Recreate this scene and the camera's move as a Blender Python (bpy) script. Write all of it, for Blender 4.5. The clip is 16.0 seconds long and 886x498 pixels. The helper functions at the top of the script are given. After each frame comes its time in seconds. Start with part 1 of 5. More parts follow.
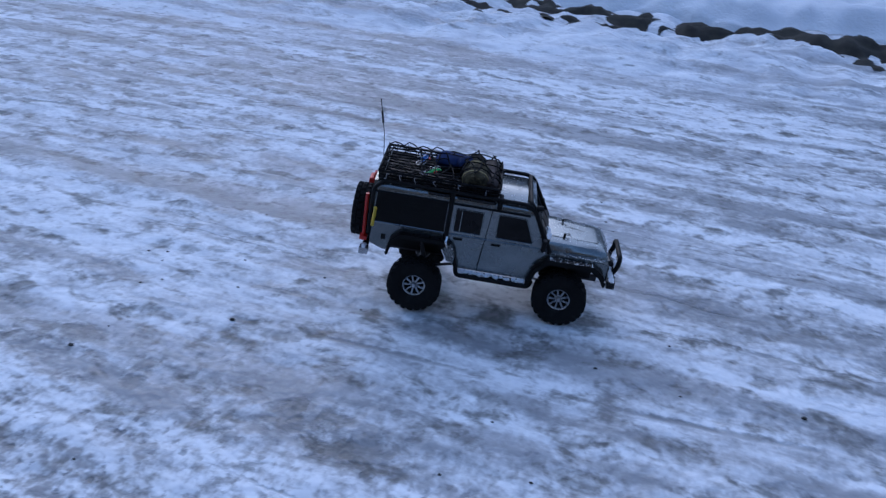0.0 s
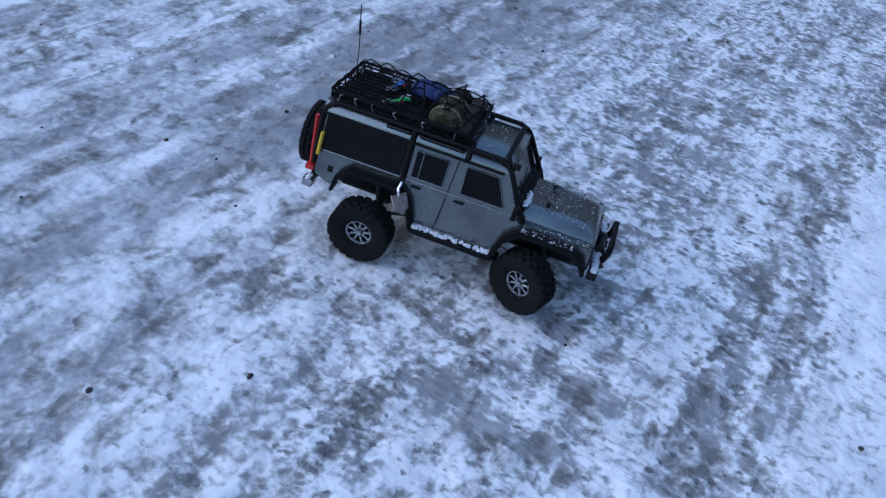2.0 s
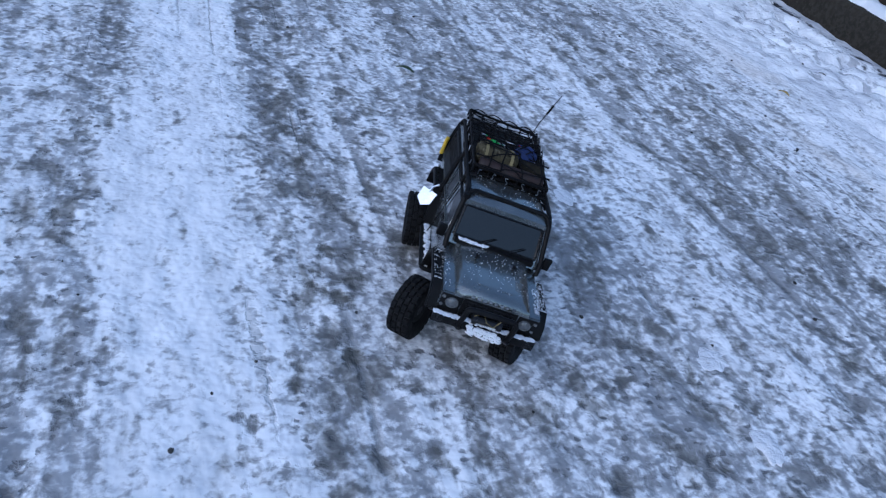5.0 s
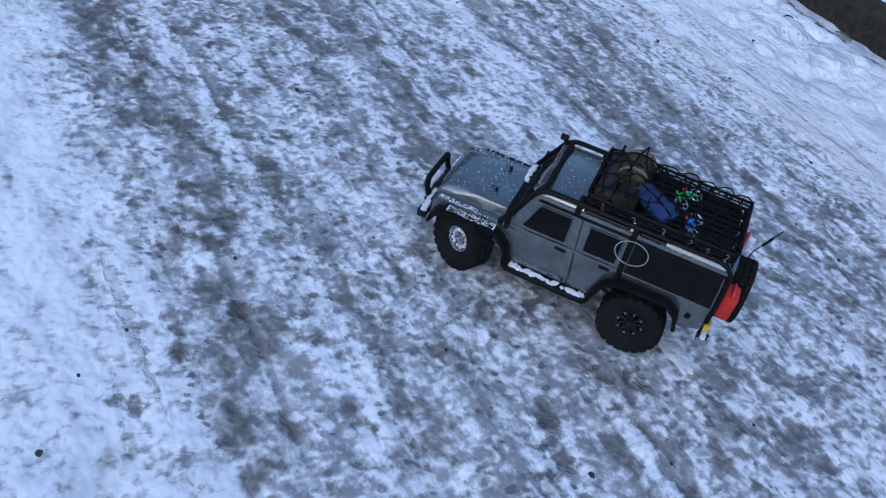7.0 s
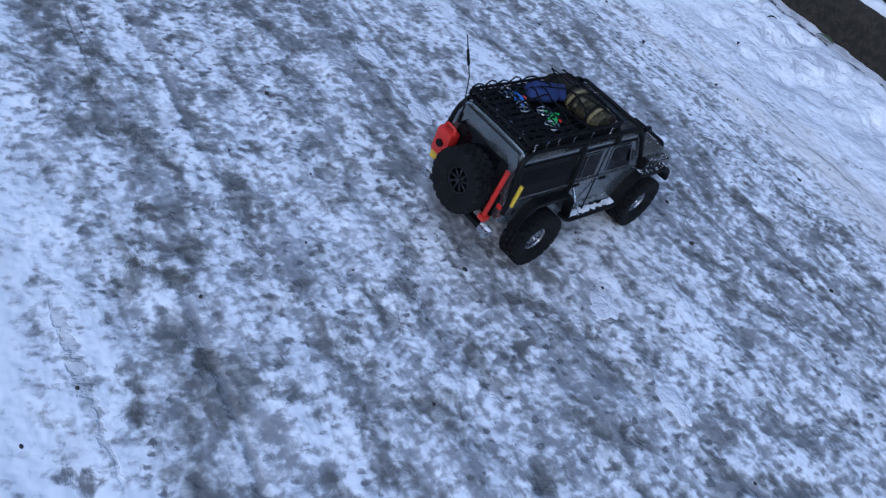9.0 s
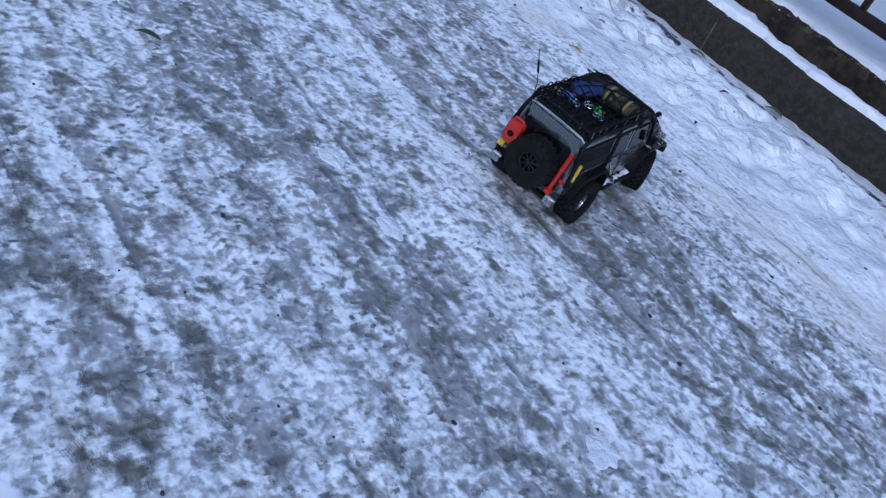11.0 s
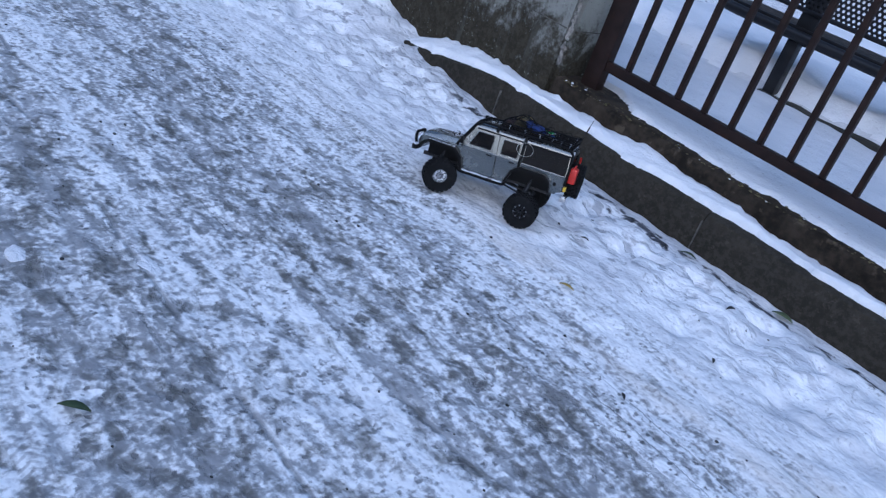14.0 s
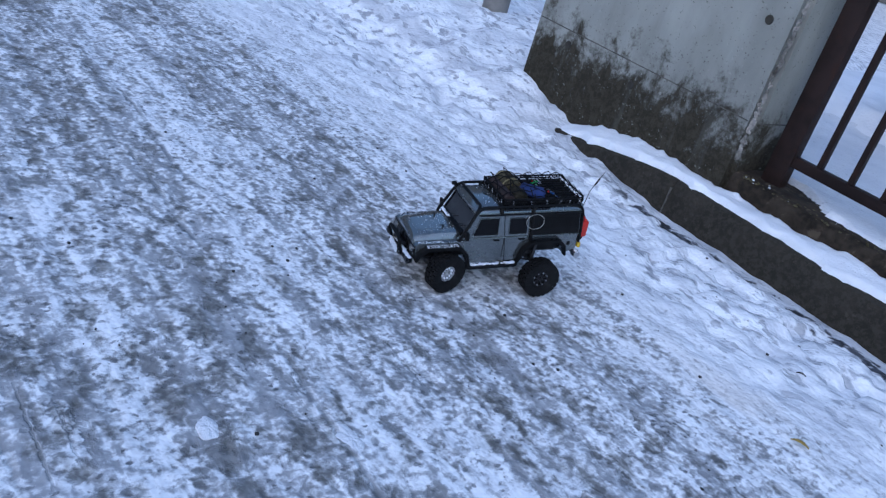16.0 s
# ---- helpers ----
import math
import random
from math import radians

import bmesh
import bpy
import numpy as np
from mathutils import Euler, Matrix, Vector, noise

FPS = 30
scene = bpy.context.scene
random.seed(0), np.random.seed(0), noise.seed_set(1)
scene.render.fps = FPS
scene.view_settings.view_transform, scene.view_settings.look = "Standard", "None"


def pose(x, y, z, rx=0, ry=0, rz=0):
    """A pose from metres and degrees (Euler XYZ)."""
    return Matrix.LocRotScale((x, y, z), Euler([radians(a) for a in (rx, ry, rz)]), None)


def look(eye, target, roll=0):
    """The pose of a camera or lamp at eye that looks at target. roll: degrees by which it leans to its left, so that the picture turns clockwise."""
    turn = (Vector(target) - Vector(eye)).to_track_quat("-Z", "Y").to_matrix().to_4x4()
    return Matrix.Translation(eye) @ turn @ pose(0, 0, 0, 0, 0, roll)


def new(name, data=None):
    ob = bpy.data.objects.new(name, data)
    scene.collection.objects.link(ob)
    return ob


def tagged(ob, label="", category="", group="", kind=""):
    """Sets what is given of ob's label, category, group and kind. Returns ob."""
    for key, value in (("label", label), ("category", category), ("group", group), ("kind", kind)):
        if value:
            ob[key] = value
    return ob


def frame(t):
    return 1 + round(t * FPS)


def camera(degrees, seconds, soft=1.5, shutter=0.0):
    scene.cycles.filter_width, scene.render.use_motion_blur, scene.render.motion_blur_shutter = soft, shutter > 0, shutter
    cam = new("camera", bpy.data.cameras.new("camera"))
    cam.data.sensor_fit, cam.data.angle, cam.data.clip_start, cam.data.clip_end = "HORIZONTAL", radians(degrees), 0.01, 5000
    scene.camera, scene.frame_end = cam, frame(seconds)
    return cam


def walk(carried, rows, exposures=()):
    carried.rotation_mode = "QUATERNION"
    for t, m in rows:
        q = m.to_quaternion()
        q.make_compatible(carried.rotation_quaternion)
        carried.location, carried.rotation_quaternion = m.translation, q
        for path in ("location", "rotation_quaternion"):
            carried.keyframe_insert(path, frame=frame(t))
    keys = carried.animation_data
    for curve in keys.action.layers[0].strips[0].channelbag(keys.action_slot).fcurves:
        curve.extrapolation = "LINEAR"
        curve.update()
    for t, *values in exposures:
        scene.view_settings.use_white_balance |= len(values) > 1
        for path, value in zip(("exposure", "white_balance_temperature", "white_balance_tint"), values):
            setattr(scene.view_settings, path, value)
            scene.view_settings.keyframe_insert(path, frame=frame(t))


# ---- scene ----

# camera: hand-held about a metre above a snowy road; x runs along the kerb, y towards the far bank
cam = camera(56.6, 16.0, soft=1.3, shutter=0.06)
PATH = [
    (0.0, -0.353, -0.305, 0.917, 63.88, -3.98, 21.37),
    (0.1, -0.309, -0.264, 0.930, 62.80, -3.58, 15.89),
    (0.2, -0.265, -0.224, 0.942, 61.87, -3.67, 10.38),
    (0.3, -0.222, -0.187, 0.954, 60.57, -3.22, 4.45),
    (0.4, -0.181, -0.152, 0.964, 59.10, -3.15, -1.63),
    (0.5, -0.141, -0.121, 0.974, 57.84, -3.43, -8.01),
    (0.6, -0.103, -0.094, 0.982, 56.56, -4.01, -14.66),
    (0.7, -0.067, -0.073, 0.988, 55.29, -5.27, -22.01),
    (0.8, -0.032, -0.055, 0.993, 53.97, -6.86, -29.99),
    (1.0, 0.030, -0.028, 0.998, 52.01, -7.18, -37.58),
    (1.5, 0.134, -0.053, 0.984, 51.15, -8.20, -48.55),
    (2.0, 0.219, -0.085, 0.982, 51.09, -9.14, -58.15),
    (2.5, 0.297, -0.145, 0.994, 51.76, -9.85, -68.53),
    (3.0, 0.344, -0.205, 1.011, 52.58, -10.39, -76.90),
    (3.5, 0.386, -0.264, 1.027, 53.62, -10.78, -85.86),
    (4.0, 0.419, -0.311, 1.033, 54.60, -10.75, -92.99),
    (4.5, 0.467, -0.346, 1.034, 55.00, -10.69, -99.99),
    (5.0, 0.513, -0.361, 1.031, 54.87, -10.71, -105.21),
    (5.2, 0.534, -0.365, 1.027, 54.65, -10.72, -107.13),
    (7.3, 0.712, -0.324, 0.959, 49.81, -14.73, -117.80),
    (7.5, 0.724, -0.329, 0.957, 49.44, -14.96, -117.90),
    (8.0, 0.759, -0.345, 0.954, 48.76, -15.44, -117.96),
    (8.2, 0.774, -0.348, 0.956, 48.59, -15.71, -118.03),
    (10.3, 1.063, -0.353, 0.966, 49.69, -19.90, -121.85),
    (10.5, 1.080, -0.359, 0.978, 50.19, -19.81, -122.28),
    (11.0, 1.153, -0.368, 0.994, 51.29, -20.41, -123.94),
    (11.5, 1.230, -0.391, 1.025, 52.90, -20.62, -125.95),
    (12.0, 1.305, -0.427, 1.042, 54.50, -20.43, -127.69),
    (12.5, 1.398, -0.482, 1.059, 56.42, -19.84, -129.17),
    (13.0, 1.497, -0.532, 1.081, 58.05, -19.15, -130.05),
    (13.5, 1.609, -0.560, 1.119, 59.85, -18.20, -130.71),
    (14.0, 1.711, -0.570, 1.151, 60.97, -17.27, -130.59),
    (14.5, 1.847, -0.565, 1.167, 61.87, -16.45, -130.06),
    (15.0, 1.980, -0.556, 1.165, 62.40, -16.05, -129.01),
    (15.5, 2.114, -0.539, 1.158, 62.78, -15.63, -127.38),
    (16.0, 2.215, -0.526, 1.147, 62.63, -15.21, -125.26),
]
walk(cam, [(t, pose(x, y, z, rx, ry, rz)) for t, x, y, z, rx, ry, rz in PATH],
     exposures=[(0.0, 0.50, 5260, 19), (1.5, 0.69, 5410, 16), (5.0, 0.67, 5460, 15), (12.0, 0.69, 5480, 17), (16.0, 0.72, 5370, 16)])

# ---- light: overcast winter dusk ----
world = bpy.data.worlds.new("sky")
scene.world = world
world.use_nodes = True
wn = world.node_tree
wn.nodes.clear()
sky = wn.nodes.new("ShaderNodeTexSky")
sky.sky_type, sky.sun_disc = "NISHITA", False
sky.sun_elevation, sky.sun_rotation = radians(22), radians(331)
sky.air_density, sky.dust_density, sky.ozone_density = 1.3, 1.0, 2.0
bgn = wn.nodes.new("ShaderNodeBackground")
bgn.inputs["Strength"].default_value = 0.15
won = wn.nodes.new("ShaderNodeOutputWorld")
wn.links.new(sky.outputs[0], bgn.inputs[0])
wn.links.new(bgn.outputs[0], won.inputs[0])
sun = new("sun", bpy.data.lights.new("sun", "SUN"))
sun.data.energy, sun.data.angle, sun.data.color = 0.62, radians(110), (1.0, 0.97, 0.95)
sun.matrix_world = look((0, 0, 0), (4.5, -8.0, -6.0))


# ---- materials ----
def nodes_of(name):
    m = bpy.data.materials.new(name)
    m.use_nodes = True
    nt = m.node_tree
    return m, nt, nt.nodes["Principled BSDF"]


def node(nt, kind, **values):
    n = nt.nodes.new(kind)
    for k, v in values.items():
        n.inputs[k].default_value = v
    return n


def mix_color(nt, fac, a, b, blend="MIX"):
    n = nt.nodes.new("ShaderNodeMix")
    n.data_type, n.blend_type = "RGBA", blend
    for sock, v in ((n.inputs[0], fac), (n.inputs[6], a), (n.inputs[7], b)):
        if isinstance(v, (tuple, float, int)):
            sock.default_value = (*v, 1) if isinstance(v, tuple) else v
        else:
            nt.links.new(v, sock)
    return n.outputs[2]


def calc(nt, op, a, b=0.0, c=0.0, clamp=False):
    n = nt.nodes.new("ShaderNodeMath")
    n.operation, n.use_clamp = op, clamp
    for sock, v in zip(n.inputs, (a, b, c)):
        if isinstance(v, (float, int)):
            sock.default_value = v
        else:
            nt.links.new(v, sock)
    return n.outputs[0]


def ramp(nt, value, low, high, to0=0.0, to1=1.0):
    n = nt.nodes.new("ShaderNodeMapRange")
    n.interpolation_type = "SMOOTHSTEP"
    nt.links.new(value, n.inputs[0])
    for i, v in enumerate((low, high, to0, to1)):
        n.inputs[i + 1].default_value = v
    return n.outputs[0]


def ramp_linear(nt, value, low, high):
    n = nt.nodes.new("ShaderNodeMapRange")
    nt.links.new(value, n.inputs[0])
    n.inputs[1].default_value, n.inputs[2].default_value = low, high
    return n.outputs[0]


def coords(nt, stretch=(1, 1, 1), shift=(0, 0, 0)):
    tc = nt.nodes.new("ShaderNodeTexCoord")
    mp = nt.nodes.new("ShaderNodeMapping")
    mp.inputs["Scale"].default_value, mp.inputs["Location"].default_value = stretch, shift
    nt.links.new(tc.outputs["Object"], mp.inputs["Vector"])
    return mp.outputs[0]


def grain(nt, scale, detail=4.0, stretch=(1, 1, 1), rough=0.55, shift=(0, 0, 0), distortion=0.0):
    n = node(nt, "ShaderNodeTexNoise", Scale=scale, Detail=detail, Roughness=rough, Distortion=distortion)
    nt.links.new(coords(nt, stretch, shift), n.inputs["Vector"])
    return n.outputs[0]


def bump(nt, bsdf, height, strength, distance):
    n = node(nt, "ShaderNodeBump", Strength=strength, Distance=distance)
    nt.links.new(height, n.inputs["Height"])
    nt.links.new(n.outputs[0], bsdf.inputs["Normal"])


def plain(name, color, rough=0.5, metal=0.0, vary=0.25, scale=60.0, bumps=0.15, dirt=None, coat=0.0, spec=0.5):
    """A surface with colour variation at two scales and a fine relief."""
    m, nt, p = nodes_of(name)
    big, small = grain(nt, scale * 0.2, 3), grain(nt, scale, 5)
    tone = calc(nt, "ADD", calc(nt, "MULTIPLY", big, 0.6), calc(nt, "MULTIPLY", small, 0.4))
    dark = tuple(c * (1 - vary) for c in color)
    light = tuple(min(1, c * (1 + vary)) for c in color)
    col = mix_color(nt, ramp(nt, tone, 0.35, 0.65), dark, light)
    if dirt:
        col = mix_color(nt, ramp(nt, grain(nt, scale * 0.45, 6, shift=(3, 1, 2)), 0.56, 0.7, 0, 0.6), col, dirt)
    nt.links.new(col, p.inputs["Base Color"])
    p.inputs["Metallic"].default_value = metal
    p.inputs["Coat Weight"].default_value = coat
    p.inputs["Specular IOR Level"].default_value = spec
    nt.links.new(ramp(nt, small, 0.3, 0.7, max(0.02, rough - 0.08), min(1, rough + 0.08)), p.inputs["Roughness"])
    if bumps:
        bump(nt, p, small, bumps, 0.002)
    return m


def trampled_snow():
    """Packed snow worn through to grey ice in streaks along the road."""
    m, nt, p = nodes_of("trampled_snow")
    pos = nt.nodes.new("ShaderNodeTexCoord").outputs["Object"]
    xyz = nt.nodes.new("ShaderNodeSeparateXYZ")
    nt.links.new(pos, xyz.inputs[0])

    def about(layer, weight):
        return calc(nt, "MULTIPLY", calc(nt, "SUBTRACT", layer, 0.5), weight)

    def scattered(scale, stretch, shift, low, high, chance, ragged):
        """Rounded marks strewn at random: 1 inside a mark, 0 outside."""
        cells = node(nt, "ShaderNodeTexVoronoi")
        cells.inputs["Scale"].default_value = scale
        nt.links.new(coords(nt, stretch, shift), cells.inputs["Vector"])
        pick = nt.nodes.new("ShaderNodeSeparateColor")
        nt.links.new(cells.outputs["Color"], pick.inputs[0])
        size = calc(nt, "MULTIPLY", calc(nt, "SUBTRACT", pick.outputs[1], 0.5), 0.22)
        away = calc(nt, "ADD", calc(nt, "ADD", cells.outputs["Distance"], size), ragged)
        return calc(nt, "MULTIPLY", ramp(nt, away, low, high, 1.0, 0.0), ramp(nt, pick.outputs[0], 1.0 - chance, 1.02 - chance))

    def band(value, a, b, c, d):
        return calc(nt, "MULTIPLY", ramp(nt, value, a, b), ramp(nt, value, c, d, 1.0, 0.0))

    drift = about(grain(nt, 0.9, 4, (1, 1, 1), 0.6, (5, 5, 0)), 0.22)
    across = calc(nt, "ADD", xyz.outputs[1], drift)
    across = calc(nt, "ADD", across, about(grain(nt, 7.0, 4, (0.6, 1, 1), 0.6, (3, 9, 0)), 0.22))
    # wheel lanes across the road: worn (0) to thickly covered (1)
    lanes = nt.nodes.new("ShaderNodeValToRGB")
    stops = [(-3.3, 1.0), (-2.75, 1.0), (-2.45, 0.85), (-2.2, 0.46), (-1.8, 0.34), (-1.64, 0.62), (-1.48, 0.58), (-1.3, 0.30), (-1.1, 0.40), (-0.98, 0.54), (-0.88, 0.32), (-0.78, 0.62),
             (-0.70, 0.31), (-0.62, 0.29), (-0.53, 0.88), (-0.29, 0.92), (-0.2, 0.32), (-0.1, 0.45), (0.0, 0.64), (0.12, 0.47), (0.3, 0.50), (0.5, 0.59), (0.66, 0.49), (0.85, 0.50), (1.0, 0.54), (1.2, 0.50)]
    ramp_el = lanes.color_ramp.elements
    while len(ramp_el) < len(stops):
        ramp_el.new(0.5)
    for e, (y, v) in zip(ramp_el, stops):
        e.position, e.color = (y + 3.4) / 4.6, (v, v, v, 1)
    nt.links.new(ramp_linear(nt, across, -3.4, 1.2), lanes.inputs[0])
    rut = grain(nt, 1.0, 5, (0.7, 13.0, 1), 0.62, (0, 3, 0), 0.15)
    thread = grain(nt, 1.0, 2, (2.2, 30.0, 1), 0.55, (2, 1, 0), 0.3)
    patch = grain(nt, 2.6, 5, (0.5, 1.5, 1), 0.6, distortion=0.4)
    blot = grain(nt, 9.0, 5, (0.6, 1.35, 1), 0.62, (4, 2, 0), 0.5)
    clod = grain(nt, 21.0, 4, (0.85, 1.15, 1), 0.58, (9, 5, 0), 0.6)
    pit = grain(nt, 12.0, 4, (0.8, 1.2, 1), 0.55, (8, 3, 0), 0.5)
    crumb = grain(nt, 55.0, 3, (1.1, 0.9, 1), 0.55, (1, 7, 0), 0.3)
    clean = calc(nt, "MAXIMUM", ramp(nt, xyz.outputs[1], -2.85, -2.45, 1.0, 0.0), ramp(nt, xyz.outputs[1], 3.2, 3.8))
    clean = calc(nt, "MAXIMUM", clean, calc(nt, "MULTIPLY", ramp(nt, xyz.outputs[0], 4.6, 5.8, 0.0, 0.7), ramp(nt, xyz.outputs[1], -2.9, -1.9, 1.0, 0.0)))
    worn = calc(nt, "SUBTRACT", 1.0, clean)
    total = about(lanes.outputs[0], 0.92)
    streaks = calc(nt, "MULTIPLY", worn, calc(nt, "ADD", about(rut, 1.85), about(thread, 0.35)))
    # across the crown of the road the ice is churned in broader clods and ridges
    churned = ramp(nt, xyz.outputs[1], 0.25, 0.9)
    even = calc(nt, "SUBTRACT", 1.0, calc(nt, "MULTIPLY", churned, 0.7))
    streaks = calc(nt, "MULTIPLY", streaks, even)
    total = calc(nt, "ADD", total, streaks)
    ridges = calc(nt, "ADD", about(grain(nt, 1.0, 3, (0.4, 6.5, 1), 0.55, (5, 2, 0), 0.1), 2.6), calc(nt, "ADD", about(grain(nt, 1.0, 3, (0.3, 1.8, 1), 0.5, (1, 6, 0), 0.2), 1.2), about(grain(nt, 11.0, 3, (0.6, 1.3, 1), 0.55, (4, 8, 0), 0.5), 0.9)))
    total = calc(nt, "ADD", total, calc(nt, "MULTIPLY", churned, ridges))
    # cleat marks pressed crosswise by turning wheels
    cleats = calc(nt, "MULTIPLY", about(grain(nt, 1.0, 3, (17.0, 3.2, 1), 0.5, (4, 4, 0), 0.3), 2.4), calc(nt, "MULTIPLY", band(across, -0.16, -0.05, 0.3, 0.45), band(xyz.outputs[0], 0.6, 1.0, 2.6, 3.2)))
    total = calc(nt, "ADD", total, cleats)
    for layer, weight in ((patch, 0.6), (blot, 0.8)):
        total = calc(nt, "ADD", total, about(layer, weight))
    total = calc(nt, "ADD", total, calc(nt, "MULTIPLY", clean, 0.10))
    # patches worn or melted down to dirty ice: x, y, size
    spots = [(0.66, 0.88, 0.05), (1.17, 0.30, 0.03), (1.44, -0.49, 0.022), (4.45, -1.03, 0.05), (2.36, -1.53, 0.04), (2.08, -1.40, 0.035), (1.89, -1.58, 0.04), (2.10, -1.55, 0.045),
             (3.04, -1.50, 0.045), (3.08, -1.36, 0.035), (2.65, -1.93, 0.05), (2.50, -2.09, 0.045), (3.52, -2.05, 0.06), (3.59, -1.10, 0.045), (3.29, -1.14, 0.05), (2.41, -1.17, 0.04),
             (1.56, 0.69, 0.05), (1.05, 0.61, 0.06), (0.26, 1.09, 0.05), (0.67, 1.98, 0.06), (1.96, -1.19, 0.04),
             (1.29, -1.23, 0.04), (1.23, -1.23, 0.04), (1.10, -1.24, 0.045), (1.22, -1.43, 0.045), (1.12, -1.38, 0.05), (1.24, -1.08, 0.05), (1.185, -1.59, 0.055), (1.37, -1.67, 0.045), (1.05, -1.50, 0.06),
             (1.84, -2.0, 0.05), (1.59, -2.16, 0.05), (1.51, -2.01, 0.05), (-1.48, 0.75, 0.04), (-0.97, 0.70, 0.05), (-0.82, 0.69, 0.06), (-0.45, 1.0, 0.05)]
    hollows = None
    for sx, sy, sr in spots:
        away = nt.nodes.new("ShaderNodeVectorMath")
        away.operation = "DISTANCE"
        away.inputs[1].default_value = (sx, sy, 0)
        nt.links.new(pos, away.inputs[0])
        ragged = calc(nt, "ADD", away.outputs["Value"], calc(nt, "ADD", about(blot, 0.09), calc(nt, "ADD", about(clod, 0.10), about(crumb, 0.03))))
        here = ramp(nt, ragged, sr * 0.1, sr * 1.35, 1.0, 0.0)
        hollows = here if hollows is None else calc(nt, "MAXIMUM", hollows, here)
    total = calc(nt, "SUBTRACT", total, calc(nt, "MULTIPLY", hollows, 0.40))
    # long ruts that can be followed along the road: offset, slope, from x, to x
    lines = None
    for y0, slope, x0, x1 in ((-1.372, 0.0, 1.2, 5.4), (-1.83, 0.042, 1.5, 3.6), (-0.872, 0.027, 1.7, 3.6), (-2.525, 0.01, 1.4, 3.2), (-1.275, 0.0, 1.9, 2.6), (-0.70, 0.012, 1.1, 1.9), (-1.53, 0.01, 4.0, 5.5), (-1.355, 0.1, 0.7, 1.6),
                              (-2.70, 0.18, 1.2, 2.1), (1.055, 0.09, -1.6, 0.4), (2.3, 0.16, -3.0, -1.4)):
        along = calc(nt, "ADD", y0, calc(nt, "MULTIPLY", xyz.outputs[0], slope))
        off = calc(nt, "SUBTRACT", calc(nt, "ADD", xyz.outputs[1], about(grain(nt, 1.6, 3, (1, 0.4, 1), 0.5, (2, 9, 0)), 0.06)), along)
        off = calc(nt, "ABSOLUTE", calc(nt, "ADD", off, calc(nt, "ADD", about(clod, 0.016), about(crumb, 0.014))))
        here = calc(nt, "MULTIPLY", ramp(nt, off, 0.001, 0.013, 1.0, 0.0), band(xyz.outputs[0], x0, x0 + 0.3, x1 - 0.3, x1))
        lines = here if lines is None else calc(nt, "MAXIMUM", lines, here)
    lines = calc(nt, "MULTIPLY", lines, ramp(nt, grain(nt, 3.2, 4, (1, 0.5, 1), 0.6, (7, 7, 0)), 0.42, 0.58, 0.1, 0.9))
    total = calc(nt, "SUBTRACT", total, calc(nt, "MULTIPLY", lines, 0.32))
    # the soft shape ends here; what follows is mottling in the ice
    soft = calc(nt, "ADD", about(grain(nt, 9.0, 1.5, (0.6, 1.35, 1), 0.5, (4, 2, 0)), 1.1), about(grain(nt, 21.0, 1.5, (0.85, 1.15, 1), 0.5, (9, 5, 0)), 1.3))
    shape = calc(nt, "ADD", calc(nt, "ADD", about(lanes.outputs[0], 0.5), soft), about(grain(nt, 46.0, 1, (1, 1, 1), 0.5, (2, 2, 0)), 0.85))
    shape = calc(nt, "SUBTRACT", calc(nt, "ADD", shape, cleats), calc(nt, "ADD", calc(nt, "MULTIPLY", hollows, 0.4), calc(nt, "MULTIPLY", lines, 0.3)))
    total = calc(nt, "ADD", total, calc(nt, "MULTIPLY", calc(nt, "ADD", about(clod, 1.45), about(crumb, 2.3)), even))
    cover = ramp(nt, total, -0.38, 0.38)
    ice = mix_color(nt, ramp(nt, patch, 0.38, 0.62), (0.32, 0.323, 0.332), (0.42, 0.424, 0.437))
    ice = mix_color(nt, ramp(nt, clod, 0.36, 0.60), mix_color(nt, 0.22, ice, (0.10, 0.10, 0.10)), ice)
    snow = mix_color(nt, ramp(nt, blot, 0.34, 0.6), (0.78, 0.79, 0.80), (0.91, 0.915, 0.92))
    col = mix_color(nt, cover, ice, snow)
    # trodden pits, down to dirty ice, thickest along one lane
    filth = calc(nt, "MULTIPLY", band(across, -0.77, -0.69, -0.61, -0.54), ramp(nt, xyz.outputs[0], 2.2, 3.0, 1.0, 0.3))
    hollow = calc(nt, "ADD", pit, calc(nt, "ADD", calc(nt, "ADD", about(lanes.outputs[0], 0.24), about(rut, 0.16)), calc(nt, "ADD", calc(nt, "ADD", about(crumb, 0.14), about(clod, 0.22)), calc(nt, "MULTIPLY", clean, 0.07))))
    hollow = calc(nt, "SUBTRACT", hollow, calc(nt, "MULTIPLY", filth, 0.05))
    dirty = calc(nt, "MAXIMUM", ramp(nt, hollow, 0.29, 0.50, 0.8, 0.0), calc(nt, "MULTIPLY", hollows, 0.55))
    dirt = mix_color(nt, ramp(nt, crumb, 0.4, 0.6), (0.098, 0.094, 0.084), (0.18, 0.175, 0.16))
    col = mix_color(nt, dirty, col, dirt)
    pocks = scattered(14.0, (0.9, 1.1, 1), (3, 5, 0), 0.12, 0.50, 0.5, calc(nt, "ADD", about(clod, 0.9), about(crumb, 0.5)))
    pocks = calc(nt, "MULTIPLY", calc(nt, "MULTIPLY", pocks, calc(nt, "ADD", 0.3, calc(nt, "MULTIPLY", worn, 0.7))), calc(nt, "ADD", ramp(nt, lanes.outputs[0], 0.35, 0.75, 0.72, 0.08), calc(nt, "MULTIPLY", filth, 0.28)))
    col = mix_color(nt, pocks, col, dirt)
